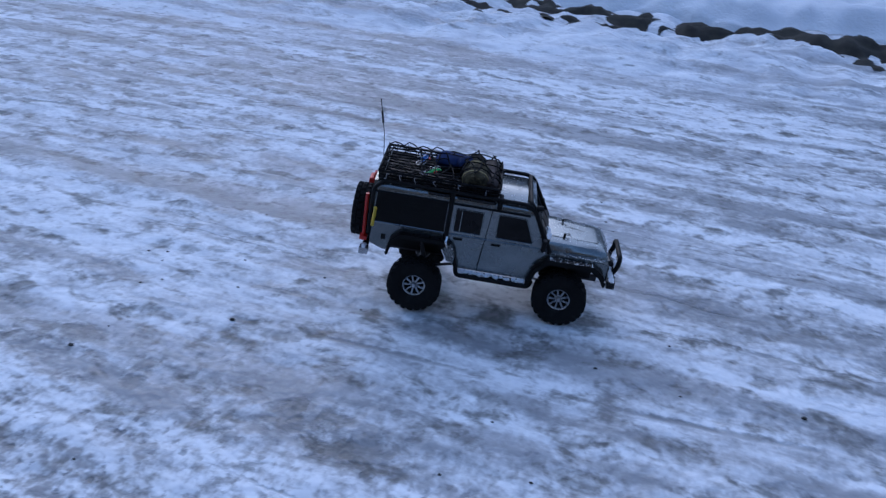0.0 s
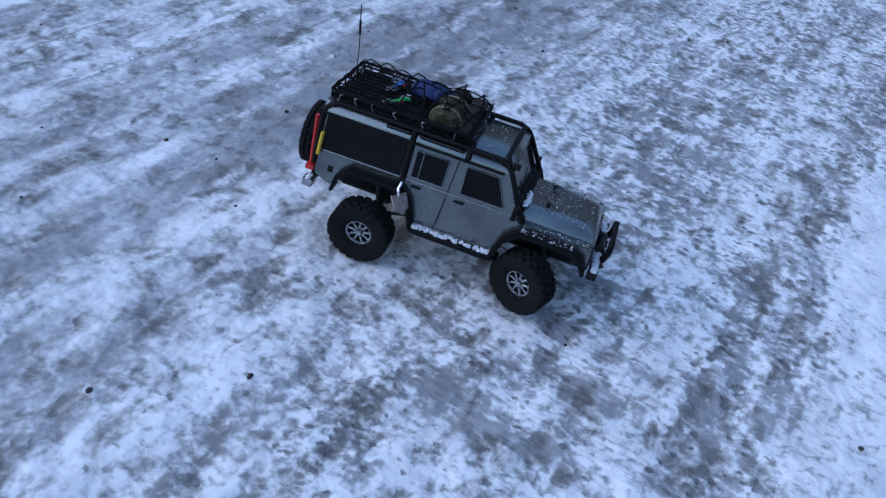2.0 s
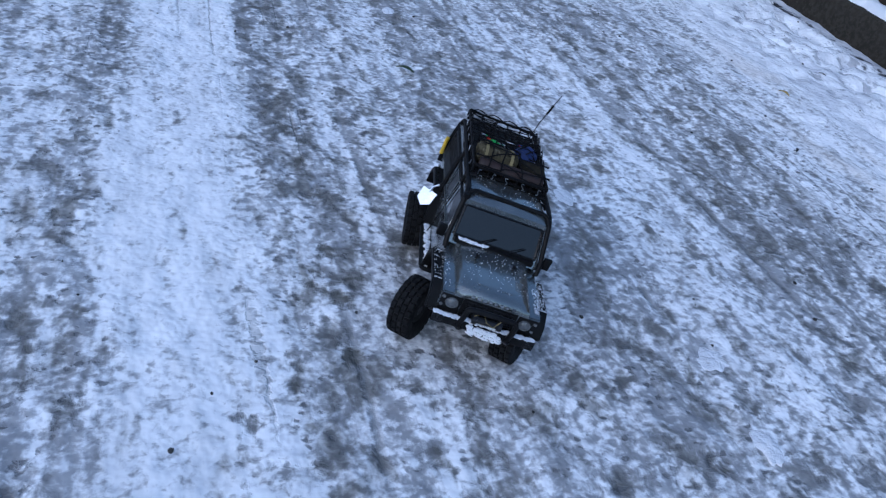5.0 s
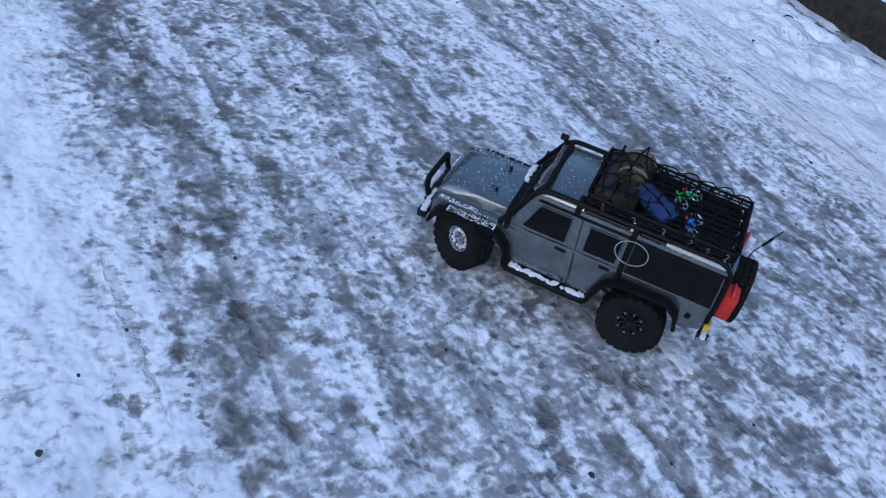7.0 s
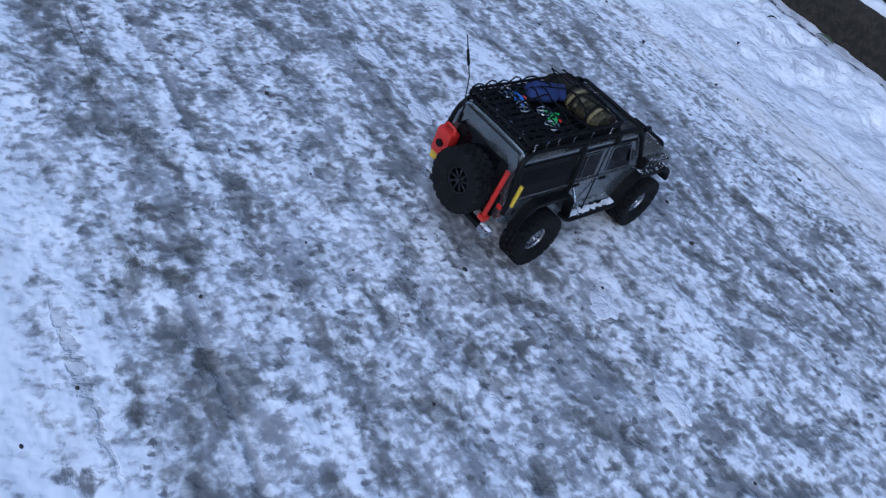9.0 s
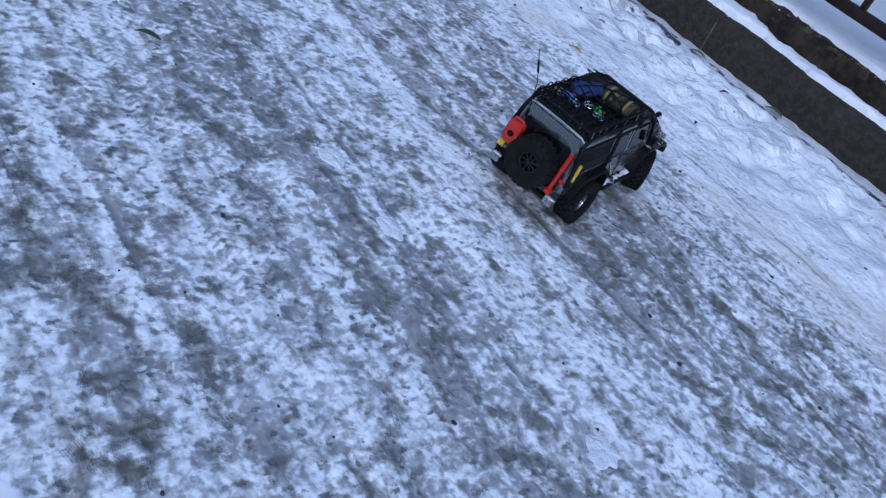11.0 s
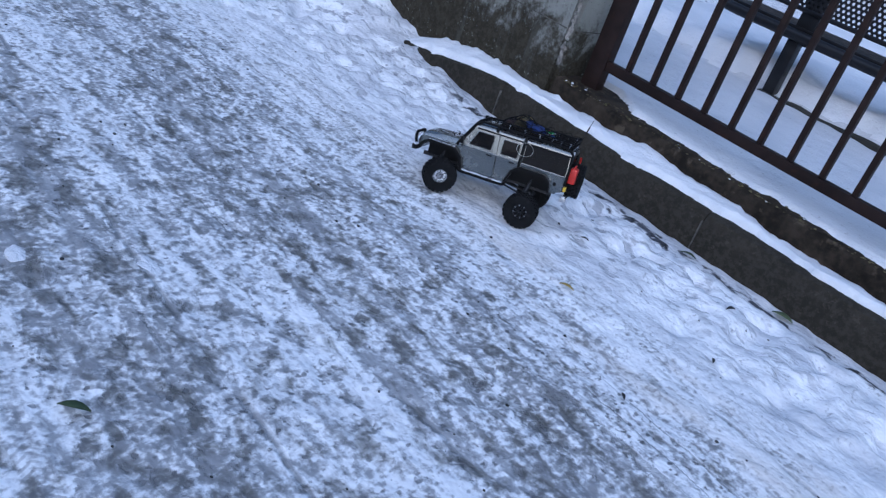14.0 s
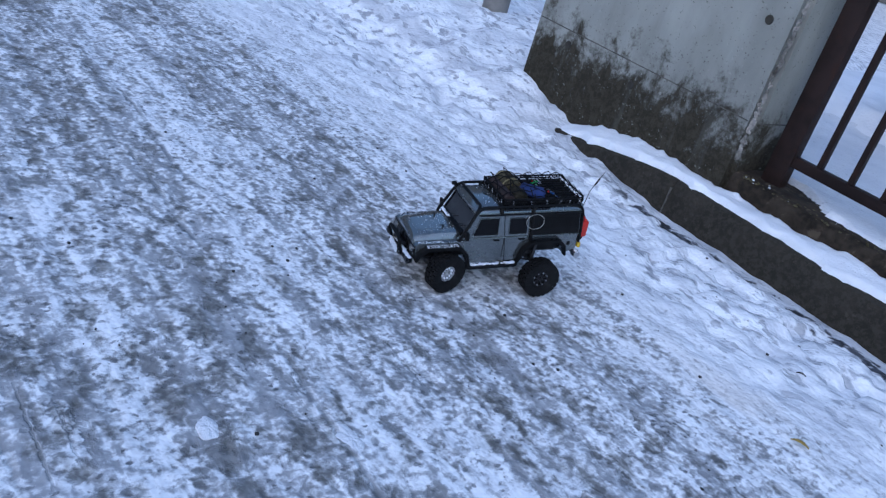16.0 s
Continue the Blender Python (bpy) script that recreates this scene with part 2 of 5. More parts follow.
    # small dark flecks where grit has melted in
    flecks = scattered(66.0, (1.0, 0.8, 1), (8, 2, 0), 0.08, 0.44, 0.34, about(crumb, 1.8))
    flecks = calc(nt, "MULTIPLY", calc(nt, "MULTIPLY", flecks, calc(nt, "ADD", 0.06, calc(nt, "MULTIPLY", worn, 0.94))), ramp(nt, grain(nt, 4.5, 4, (0.8, 1.3, 1), 0.6, (1, 1, 0)), 0.36, 0.60, 0.2, 0.9))
    flecks = calc(nt, "MULTIPLY", calc(nt, "MULTIPLY", flecks, even), ramp(nt, lanes.outputs[0], 0.45, 0.85, 1.0, 0.35))
    col = mix_color(nt, flecks, col, (0.135, 0.136, 0.14))
    # chevrons printed by treads: offset, slope, half width
    prints = None
    for y0, slope, half in ((-2.80, 0.34, 0.030), (-1.02, 0.02, 0.028)):
        along = calc(nt, "ADD", y0, calc(nt, "MULTIPLY", xyz.outputs[0], slope))
        off = calc(nt, "ABSOLUTE", calc(nt, "SUBTRACT", xyz.outputs[1], along))
        wave = calc(nt, "SINE", calc(nt, "MULTIPLY", calc(nt, "ADD", xyz.outputs[0], calc(nt, "ADD", calc(nt, "MULTIPLY", off, 0.7), about(crumb, 0.012))), 330.0))
        here = calc(nt, "MULTIPLY", ramp(nt, wave, 0.1, 0.7), ramp(nt, off, half * 0.85, half, 1.0, 0.0))
        prints = here if prints is None else calc(nt, "MAXIMUM", prints, here)
    prints = calc(nt, "MULTIPLY", prints, calc(nt, "MULTIPLY", band(xyz.outputs[0], 1.3, 1.5, 2.6, 3.0), ramp(nt, grain(nt, 4.0, 3, (1, 1, 1), 0.55, (6, 3, 0)), 0.46, 0.60)))
    col = mix_color(nt, calc(nt, "MULTIPLY", prints, 0.55), col, (0.15, 0.152, 0.158))
    # narrow grooves left by wheels
    line = grain(nt, 1.0, 3, (0.3, 6.0, 1), 0.5, (7, 1, 0), 0.1)
    away = calc(nt, "ABSOLUTE", calc(nt, "ADD", calc(nt, "SUBTRACT", line, 0.5), about(crumb, 0.07)))
    groove = calc(nt, "MULTIPLY", ramp(nt, away, 0.004, 0.018, 1.0, 0.0), calc(nt, "MULTIPLY", ramp(nt, grain(nt, 1.3, 3, (0.6, 1.2, 1), 0.6, (3, 8, 0)), 0.54, 0.62), worn))
    groove = calc(nt, "MAXIMUM", groove, lines)
    col = mix_color(nt, calc(nt, "MULTIPLY", groove, 0.36), col, (0.12, 0.118, 0.112))
    # small trodden dimples in the cleaner snow, greyed for ice and painted bluish shade
    dimple = calc(nt, "ADD", grain(nt, 17.0, 2, (0.7, 1.2, 1), 0.5, (9, 4, 0)), calc(nt, "ADD", about(crumb, 0.14), about(clod, 0.22)))
    dimple = calc(nt, "MULTIPLY", calc(nt, "MULTIPLY", ramp(nt, dimple, 0.53, 0.66), clean), ramp(nt, xyz.outputs[0], 2.4, 3.8, 0.55, 1.0))
    dimple = calc(nt, "MULTIPLY", dimple, ramp(nt, grain(nt, 1.8, 3, (1, 1, 1), 0.5, (2, 6, 0)), 0.34, 0.54, 0.4, 1.0))
    dimple = calc(nt, "MULTIPLY", dimple, ramp(nt, xyz.outputs[1], 3.0, 3.4, 1.0, 0.0))
    col = mix_color(nt, calc(nt, "MULTIPLY", dimple, 0.85), col, (0.29, 0.295, 0.32))
    # broad blue-grey mottles: shade painted into the cleaner snow's colour
    shade_mottle = calc(nt, "MULTIPLY", clean, ramp(nt, calc(nt, "ADD", grain(nt, 6.0, 2, (0.6, 1.4, 1), 0.5, (3, 7, 0)), about(clod, 0.25)), 0.44, 0.66, 0.0, 0.55))
    col = mix_color(nt, shade_mottle, col, (0.50, 0.515, 0.55))
    # sandy wheel track beside the cleaner snow
    sandy = calc(nt, "MULTIPLY", band(across, -2.66, -2.5, -2.42, -2.28), calc(nt, "MULTIPLY", ramp(nt, patch, 0.38, 0.56, 0.0, 0.42), ramp(nt, xyz.outputs[0], 2.9, 3.6, 1.0, 0.15)))
    col = mix_color(nt, sandy, col, (0.60, 0.52, 0.43))
    # greyer band along the kerb foot with a broken, ragged near-black line
    gap = calc(nt, "ADD", xyz.outputs[1], calc(nt, "ADD", about(blot, 0.07), calc(nt, "ADD", about(crumb, 0.05), about(patch, 0.06))))
    foot = band(gap, -3.40, -3.38, -3.27, -3.235)
    col = mix_color(nt, calc(nt, "MULTIPLY", foot, 0.45), col, (0.40, 0.41, 0.44))
    blackish = band(gap, -3.290, -3.272, -3.222, -3.200)
    blackish = calc(nt, "MULTIPLY", blackish, ramp(nt, grain(nt, 11.0, 3, (0.7, 1, 1), 0.6, (1, 4, 2)), 0.47, 0.54))
    blackish = calc(nt, "MULTIPLY", blackish, ramp(nt, xyz.outputs[0], 4.1, 4.5, 1.0, 0.0))
    col = mix_color(nt, blackish, col, mix_color(nt, ramp(nt, clod, 0.42, 0.6), (0.025, 0.026, 0.03), (0.10, 0.104, 0.12)))
    nt.links.new(col, p.inputs["Base Color"])
    nt.links.new(ramp(nt, cover, 0.0, 1.0, 0.42, 0.8), p.inputs["Roughness"])
    p.inputs["Specular IOR Level"].default_value = 0.3
    sunk = calc(nt, "ADD", calc(nt, "ADD", calc(nt, "MULTIPLY", groove, 0.22), calc(nt, "MULTIPLY", dimple, 0.45)), calc(nt, "ADD", calc(nt, "MULTIPLY", pocks, 0.3), calc(nt, "MULTIPLY", flecks, 0.22)))
    relief = calc(nt, "ADD", calc(nt, "MULTIPLY", shape, 0.5), calc(nt, "SUBTRACT", calc(nt, "MULTIPLY", grain(nt, 12.0, 1.5, (0.8, 1.2, 1), 0.5, (8, 3, 0)), 0.6), sunk))
    bump(nt, p, relief, 0.6, 0.018)
    return m


def clean_snow(name, tone=0.84, speck=0.0):
    m, nt, p = nodes_of(name)
    big, mid = grain(nt, 2.5, 4), grain(nt, 14, 5)
    col = mix_color(nt, ramp(nt, big, 0.35, 0.65), (tone * 0.88, tone * 0.9, tone * 0.93), (tone, tone * 1.01, tone * 1.03))
    if speck:
        col = mix_color(nt, ramp(nt, grain(nt, 45, 5, shift=(3, 3, 3)), 0.62, 0.72, 0, speck), col, (0.2, 0.19, 0.17))
    nt.links.new(col, p.inputs["Base Color"])
    p.inputs["Roughness"].default_value = 0.7
    p.inputs["Specular IOR Level"].default_value = 0.3
    bump(nt, p, calc(nt, "ADD", mid, calc(nt, "MULTIPLY", grain(nt, 70, 3), 0.4)), 0.5, 0.02)
    return m


def stained_concrete(name, base, moss, low, high):
    """Board-marked concrete with black-green growth that thins out upwards in ragged streaks."""
    m, nt, p = nodes_of(name)
    pos = nt.nodes.new("ShaderNodeTexCoord").outputs["Object"]
    xyz = nt.nodes.new("ShaderNodeSeparateXYZ")
    nt.links.new(pos, xyz.inputs[0])
    tone = grain(nt, 3.0, 6, (1, 1, 0.5))
    col = mix_color(nt, ramp(nt, tone, 0.3, 0.7), tuple(c * 0.72 for c in base), tuple(c * 1.15 for c in base))
    streak = grain(nt, 7.0, 6, (1.1, 1, 0.75), 0.66, (2, 2, 2), 0.4)
    spots = grain(nt, 45.0, 4, rough=0.7)
    level = calc(nt, "ADD", xyz.outputs[2], calc(nt, "MULTIPLY", streak, -0.75))
    level = calc(nt, "ADD", level, calc(nt, "MULTIPLY", spots, -0.34))
    level = calc(nt, "ADD", level, calc(nt, "MULTIPLY", grain(nt, 16.0, 5, (1, 1, 0.8), 0.7, (4, 7, 1), 0.5), -0.22))
    growth = ramp(nt, level, low - 0.13, high - 0.19, 1.0, 0.0)
    dark = mix_color(nt, ramp(nt, spots, 0.4, 0.62), moss, tuple(c * 1.7 for c in moss))
    col = mix_color(nt, growth, col, dark)
    holes = ramp(nt, grain(nt, 85.0, 2, shift=(5, 5, 5)), 0.66, 0.72, 0.0, 0.6)
    col = mix_color(nt, holes, col, tuple(c * 1.5 for c in moss))
    runs = ramp(nt, grain(nt, 5.0, 4, (2.2, 2.2, 0.22), 0.6, (8, 1, 3)), 0.56, 0.72, 0.0, 0.22)
    col = mix_color(nt, runs, col, tuple(c * 0.45 for c in base))
    # pale crusts of lime among the growth
    crust = calc(nt, "MULTIPLY", ramp(nt, grain(nt, 60.0, 3, shift=(1, 8, 3)), 0.60, 0.68, 0.0, 0.55), ramp(nt, grain(nt, 6.0, 3, shift=(3, 3, 9)), 0.46, 0.6))
    col = mix_color(nt, crust, col, tuple(c * 1.1 for c in base))
    nt.links.new(col, p.inputs["Base Color"])
    p.inputs["Roughness"].default_value = 0.92
    p.inputs["Specular IOR Level"].default_value = 0.15
    bump(nt, p, calc(nt, "ADD", spots, calc(nt, "MULTIPLY", tone, 0.6)), 0.4, 0.006)
    return m


SNOW_ROAD = trampled_snow()
SNOW = clean_snow("snow")
# yard snow: dark specks, and a lower tone painting the shade behind the fence
SNOW_SPECK_SHADED = clean_snow("shaded_specked_snow", 0.72, 0.4)
SNOW_CLUMP = clean_snow("pressed_snow", 0.78, 0.35)
WALL = stained_concrete("stained_concrete", (0.315, 0.318, 0.285), (0.030, 0.026, 0.018), -0.19, 0.08)
KERB = stained_concrete("kerb_concrete", (0.068, 0.057, 0.044), (0.026, 0.023, 0.018), -0.5, 0.1)
MOSSY = plain("mossy_footing", (0.030, 0.023, 0.016), 0.95, vary=0.6, scale=40, bumps=0.8, dirt=(0.12, 0.092, 0.062), spec=0.2)
MORTAR = plain("pale_mortar", (0.115, 0.108, 0.092), 0.95, vary=0.5, scale=60, bumps=0.5)
JOINT = plain("dirty_joint", (0.075, 0.070, 0.058), 0.95, vary=0.6, scale=40, bumps=0.6)
SOIL = plain("soil", (0.03, 0.027, 0.02), 0.95, vary=0.5, scale=30, bumps=0.8)
RUST = plain("brown_steel", (0.024, 0.0145, 0.012), 0.55, 0.2, 0.3, 25, 0.2, (0.045, 0.018, 0.010), spec=0.2)
BLACK_STEEL = plain("black_steel", (0.012, 0.012, 0.014), 0.45, 0.3, 0.3, 30, 0.15)
SILVER = plain("silver_paint", (0.185, 0.202, 0.205), 0.22, 0.8, 0.08, 25, 0.02, coat=0.3)
BLACK = plain("black_plastic", (0.005, 0.005, 0.0055), 0.5, 0.0, 0.3, 200, 0.15, spec=0.15)
GLOSS_BLACK = plain("gloss_black", (0.006, 0.006, 0.007), 0.25, 0.0, 0.2, 100, 0.03, spec=0.3)
GLASS = plain("smoked_window", (0.004, 0.004, 0.005), 0.1, 0.0, 0.1, 10, 0.0, spec=0.16)
SCREEN = plain("smoked_windscreen", (0.007, 0.007, 0.008), 0.06, 0.0, 0.1, 10, 0.0, spec=0.5)
RUBBER = plain("rubber", (0.007, 0.007, 0.0075), 0.85, 0.0, 0.35, 120, 0.4, (0.02, 0.02, 0.02), spec=0.2)
CHROME = plain("chrome", (0.45, 0.46, 0.48), 0.3, 1.0, 0.15, 120, 0.05)
DARK_RIM = plain("dark_rim", (0.03, 0.03, 0.033), 0.4, 0.7, 0.3, 120, 0.05)
RED = plain("red_plastic", (0.50, 0.021, 0.012), 0.42, 0.0, 0.15, 60, 0.05)
YELLOW = plain("yellow_paint", (0.62, 0.42, 0.03), 0.5, 0.0, 0.2, 80, 0.1)
BLUE = plain("blue_cloth", (0.010, 0.025, 0.105), 0.85, 0.0, 0.25, 90, 0.3)
CAMO = plain("camouflage_cloth", (0.040, 0.034, 0.019), 0.9, 0.0, 0.9, 160, 0.4, (0.22, 0.19, 0.125), spec=0.2)
MAROON = plain("maroon_box", (0.022, 0.011, 0.009), 0.7, 0.0, 0.3, 80, 0.2)
DARK_CLOTH = plain("dark_olive_cloth", (0.018, 0.016, 0.011), 0.9, 0.0, 0.6, 140, 0.4, (0.05, 0.045, 0.03), spec=0.15)
GREEN = plain("green_paint", (0.02, 0.42, 0.08), 0.4, 0.0, 0.15, 80, 0.05)
BIKE_BLUE = plain("bright_blue_paint", (0.03, 0.14, 0.45), 0.4, 0.0, 0.15, 80, 0.05)
STRAP = plain("strap_cloth", (0.20, 0.165, 0.08), 0.85, 0.0, 0.3, 200, 0.2, spec=0.2)
CORD = plain("black_cord", (0.005, 0.005, 0.006), 0.85, 0.0, 0.2, 300, 0.2, spec=0.15)
WHITE_CORD = plain("white_cord", (0.42, 0.42, 0.38), 0.7, 0.0, 0.1, 300, 0.1)
TAG_STEEL = plain("bright_plate", (0.8, 0.82, 0.84), 0.22, 0.9, 0.05, 80, 0.05)
LENS = plain("headlight_lens", (0.13, 0.135, 0.135), 0.2, 0.3, 0.2, 150, 0.1, coat=0.3)
CHASSIS = plain("chassis_metal", (0.03, 0.03, 0.032), 0.5, 0.4, 0.3, 120, 0.1)
LEAF = plain("green_leaf", (0.045, 0.07, 0.025), 0.5, 0.0, 0.3, 80, 0.2)
LEAF_PALE = plain("pale_leaf", (0.13, 0.17, 0.085), 0.5, 0.0, 0.3, 80, 0.2)
LEAF_YELLOW = plain("yellow_leaf", (0.42, 0.28, 0.05), 0.55, 0.0, 0.3, 80, 0.2)
WOOD = plain("grey_wood", (0.20, 0.19, 0.175), 0.85, 0.0, 0.3, 20, 0.4)
PEBBLE = plain("dark_grit", (0.03, 0.028, 0.026), 0.8, 0.0, 0.4, 80, 0.3)


# ---- mesh helpers ----
def part(name, bm, material, parent=None, label="", kind="", smooth=True):
    me = bpy.data.meshes.new(name)
    bmesh.ops.recalc_face_normals(bm, faces=bm.faces)
    bm.to_mesh(me)
    bm.free()
    me.materials.append(material)
    if smooth:
        me.shade_smooth()
        me.set_sharp_from_angle(angle=radians(38))
    ob = new(name, me)
    ob.parent = parent
    return tagged(ob, label=label, kind=kind)


def box(x0, x1, y0, y1, z0, z1, bevel=0.0, bm=None, m=None, segments=2):
    out = bm or bmesh.new()
    at = Matrix.Translation(((x0 + x1) / 2, (y0 + y1) / 2, (z0 + z1) / 2)) @ Matrix.Diagonal((x1 - x0, y1 - y0, z1 - z0, 1))
    made = bmesh.ops.create_cube(out, size=1, matrix=(m or Matrix()) @ at)["verts"]
    if bevel:
        edges = list({e for v in made for e in v.link_edges})
        bmesh.ops.bevel(out, geom=edges, offset=bevel, segments=segments, profile=0.6, affect="EDGES")
    return out


def sweep(points, radius, bm=None, sides=8, closed=False):
    """A round tube along a line of points."""
    out = bm or bmesh.new()
    pts = [Vector(p) for p in points]
    n, rings, up = len(pts), [], None
    for i, p in enumerate(pts):
        a = pts[(i - 1) % n] if closed or i else p
        b = pts[(i + 1) % n] if closed or i < n - 1 else p
        d = (b - a).normalized()
        if up is None:
            up = d.orthogonal().normalized()
        up = (up - d * up.dot(d)).normalized()
        side = d.cross(up)
        rings.append([out.verts.new(p + radius * (up * math.cos(2 * math.pi * k / sides) + side * math.sin(2 * math.pi * k / sides))) for k in range(sides)])
    for i in range(n if closed else n - 1):
        r0, r1 = rings[i], rings[(i + 1) % n]
        for k in range(sides):
            out.faces.new((r0[k], r0[(k + 1) % sides], r1[(k + 1) % sides], r1[k]))
    if not closed:
        out.faces.new(rings[0][::-1])
        out.faces.new(rings[-1])
    return out


def bend(points, r=0.01, steps=4):
    """Rounds the corners of a line of points."""
    pts = [Vector(p) for p in points]
    res = [pts[0]]
    for a, b, c in zip(pts, pts[1:], pts[2:]):
        k = min(r, (a - b).length * 0.45, (c - b).length * 0.45)
        p, q = b + (a - b).normalized() * k, b + (c - b).normalized() * k
        for i in range(steps + 1):
            s = i / steps
            res.append(p * (1 - s) ** 2 + b * 2 * s * (1 - s) + q * s ** 2)
    return res + [pts[-1]]


def lathe(profile, axis="Y", segments=40, bm=None, m=None):
    """Turns (radius, offset) pairs round an axis."""
    out = bm or bmesh.new()
    rings = []
    for k in range(segments):
        a = 2 * math.pi * k / segments
        ring = []
        for r, o in profile:
            v = Vector((r * math.cos(a), o, r * math.sin(a))) if axis == "Y" else Vector((r * math.cos(a), r * math.sin(a), o))
            if axis == "X":
                v = Vector((o, r * math.cos(a), r * math.sin(a)))
            ring.append(out.verts.new(m @ v if m else v))
        rings.append(ring)
    for k in range(segments):
        a, b = rings[k], rings[(k + 1) % segments]
        for i in range(len(profile) - 1):
            out.faces.new((a[i], b[i], b[i + 1], a[i + 1]))
    return out


def prism(outline, y0, y1, bevel=0.0, m=None):
    """A side outline (x, z) pulled out across y."""
    bm = bmesh.new()
    face = bm.faces.new([bm.verts.new((x, y0, z)) for x, z in outline])
    res = bmesh.ops.extrude_face_region(bm, geom=[face])
    bmesh.ops.translate(bm, verts=[v for v in res["geom"] if isinstance(v, bmesh.types.BMVert)], vec=(0, y1 - y0, 0))
    bmesh.ops.recalc_face_normals(bm, faces=bm.faces)
    if bevel:
        bmesh.ops.bevel(bm, geom=[e for e in bm.edges if e.calc_face_angle(0) > 0.5], offset=bevel, segments=2, affect="EDGES")
    if m:
        bmesh.ops.transform(bm, matrix=m, verts=bm.verts)
    return bm


def loft(sections, closed_ends=True):
    """Skins loops of equal length, each a list of (x, y, z)."""
    bm = bmesh.new()
    rows = [[bm.verts.new(p) for p in s] for s in sections]
    n = len(rows[0])
    for a, b in zip(rows, rows[1:]):
        for i in range(n):
            bm.faces.new((a[i], a[(i + 1) % n], b[(i + 1) % n], b[i]))
    if closed_ends:
        bm.faces.new(rows[0][::-1])
        bm.faces.new(rows[-1])
    return bm


def lump(bm, at, size, seed, detail=2, rough=0.25):
    """A ragged clump."""
    made = bmesh.ops.create_icosphere(bm, subdivisions=detail, radius=1.0)["verts"]
    for v in made:
        k = 1 + rough * noise.noise(v.co * 1.7 + Vector((seed * 3.1, seed, 0)))
        v.co = Vector(at) + Vector((v.co.x * size[0], v.co.y * size[1], v.co.z * size[2])) * k
    return bm


def thing(name, label, category, group=""):
    return tagged(new(name), label, category, group)


def spacing(fine, low, high, far, growth=1.25):
    """Even steps from low to high, then ever wider ones out to far on both sides."""
    mid = list(np.linspace(low, high, int(round((high - low) / fine)) + 1))
    out, step, v = [], fine, high
    while v < far:
        step *= growth
        v += step
        out.append(v)
    step, v, back = fine, low, []
    while v > -far:
        step *= growth
        v -= step
        back.append(v)
    return back[::-1] + mid + out


def sheet(name, xs, ys, height, material, parent=None, label="", kind="", keep=None):
    verts = [(x, y, height(x, y)) for y in ys for x in xs]
    n = len(xs)
    faces = [(j * n + i, j * n + i + 1, (j + 1) * n + i + 1, (j + 1) * n + i) for j in range(len(ys) - 1) for i in range(n - 1)
             if keep is None or keep((xs[i] + xs[i + 1]) / 2, (ys[j] + ys[j + 1]) / 2)]
    me = bpy.data.meshes.new(name)
    me.from_pydata(verts, [], faces)
    me.materials.append(material)
    me.shade_smooth()
    ob = new(name, me)
    ob.parent = parent
    return tagged(ob, label=label, kind=kind)


def smooth(v, a, b):
    s = min(1, max(0, (v - a) / (b - a)))
    return s * s * (3 - 2 * s)


# ---- ground: one sheet of trampled snow ----
def road_height(x, y):
    if abs(x) > 12 or abs(y) > 9:
        return -0.02
    n = noise.noise
    h = 0.006 * n(Vector((x * 0.8, y * 4.5, 0))) + 0.005 * n(Vector((x * 3, y * 6, 5))) + 0.006 * n(Vector((x * 8, y * 11, 9))) + 0.005 * n(Vector((x * 19, y * 23, 9)))
    bank = smooth(-y, 2.45, 3.1)
    if bank > 0:
        calm = 1 - 0.8 * smooth(-y, 3.12, 3.28)
        lumps = 0.016 * n(Vector((x * 3, y * 4, 2))) + 0.018 * n(Vector((x * 8, y * 10, 4))) + 0.011 * n(Vector((x * 15, y * 17, 4)))
        lumps += 0.012 * n(Vector((x * 27, y * 31, 4))) - 0.024 * smooth(n(Vector((x * 8, y * 12, 6))), 0.12, 0.4)
        h += bank * (0.014 + calm * lumps)
        h -= 0.016 * smooth(-y + 0.03 * n(Vector((x * 5, 0, 1))) + 0.02 * n(Vector((x * 17, 0, 1))), 3.19, 3.25) * (1 - smooth(x, 4.2, 4.7))
    if x > 3.6 and y < -3.05:
        h += smooth(-y, 3.08, 3.32) * smooth(x, 3.7, 4.5) * 0.04 * max(0.0, n(Vector((x * 7, y * 5, 12))) + 0.5 * n(Vector((x * 19, y * 19, 12))))
    h += smooth(-y, 3.12, 3.30) * smooth(x, 3.9, 4.4) * (0.028 + 0.012 * n(Vector((x * 9, y * 9, 3))))
    h += smooth(-y, 3.0, 3.5) * smooth(x, 4.6, 5.2) * (0.085 + 0.03 * n(Vector((x * 6, y * 6, 1))))
    h += smooth(-y, 3.2, 4.1) * smooth(x, 4.7, 5.3) * (0.10 + 0.03 * n(Vector((x * 1.5, y * 1.5, 3))) + 0.02 * n(Vector((x * 5, y * 5, 3))))
    far = smooth(y, 3.3, 4.3)
    if far > 0:
        h += far * (0.065 + 0.06 * n(Vector((x * 2.2, y * 2.5, 7))) + 0.035 * n(Vector((x * 6, y * 7, 1))) + 0.015 * n(Vector((x * 15, y * 15, 1))))
    return h - 0.004


def thinned(low, high, fine, coarse, mid_low, mid_high):
    """Steps of the fine width between the mid marks, of the coarse width outside them."""
    return sorted(set(np.round(np.concatenate([np.arange(low, mid_low, coarse), np.arange(mid_low, mid_high, fine), np.arange(mid_high, high, coarse)]), 4)))


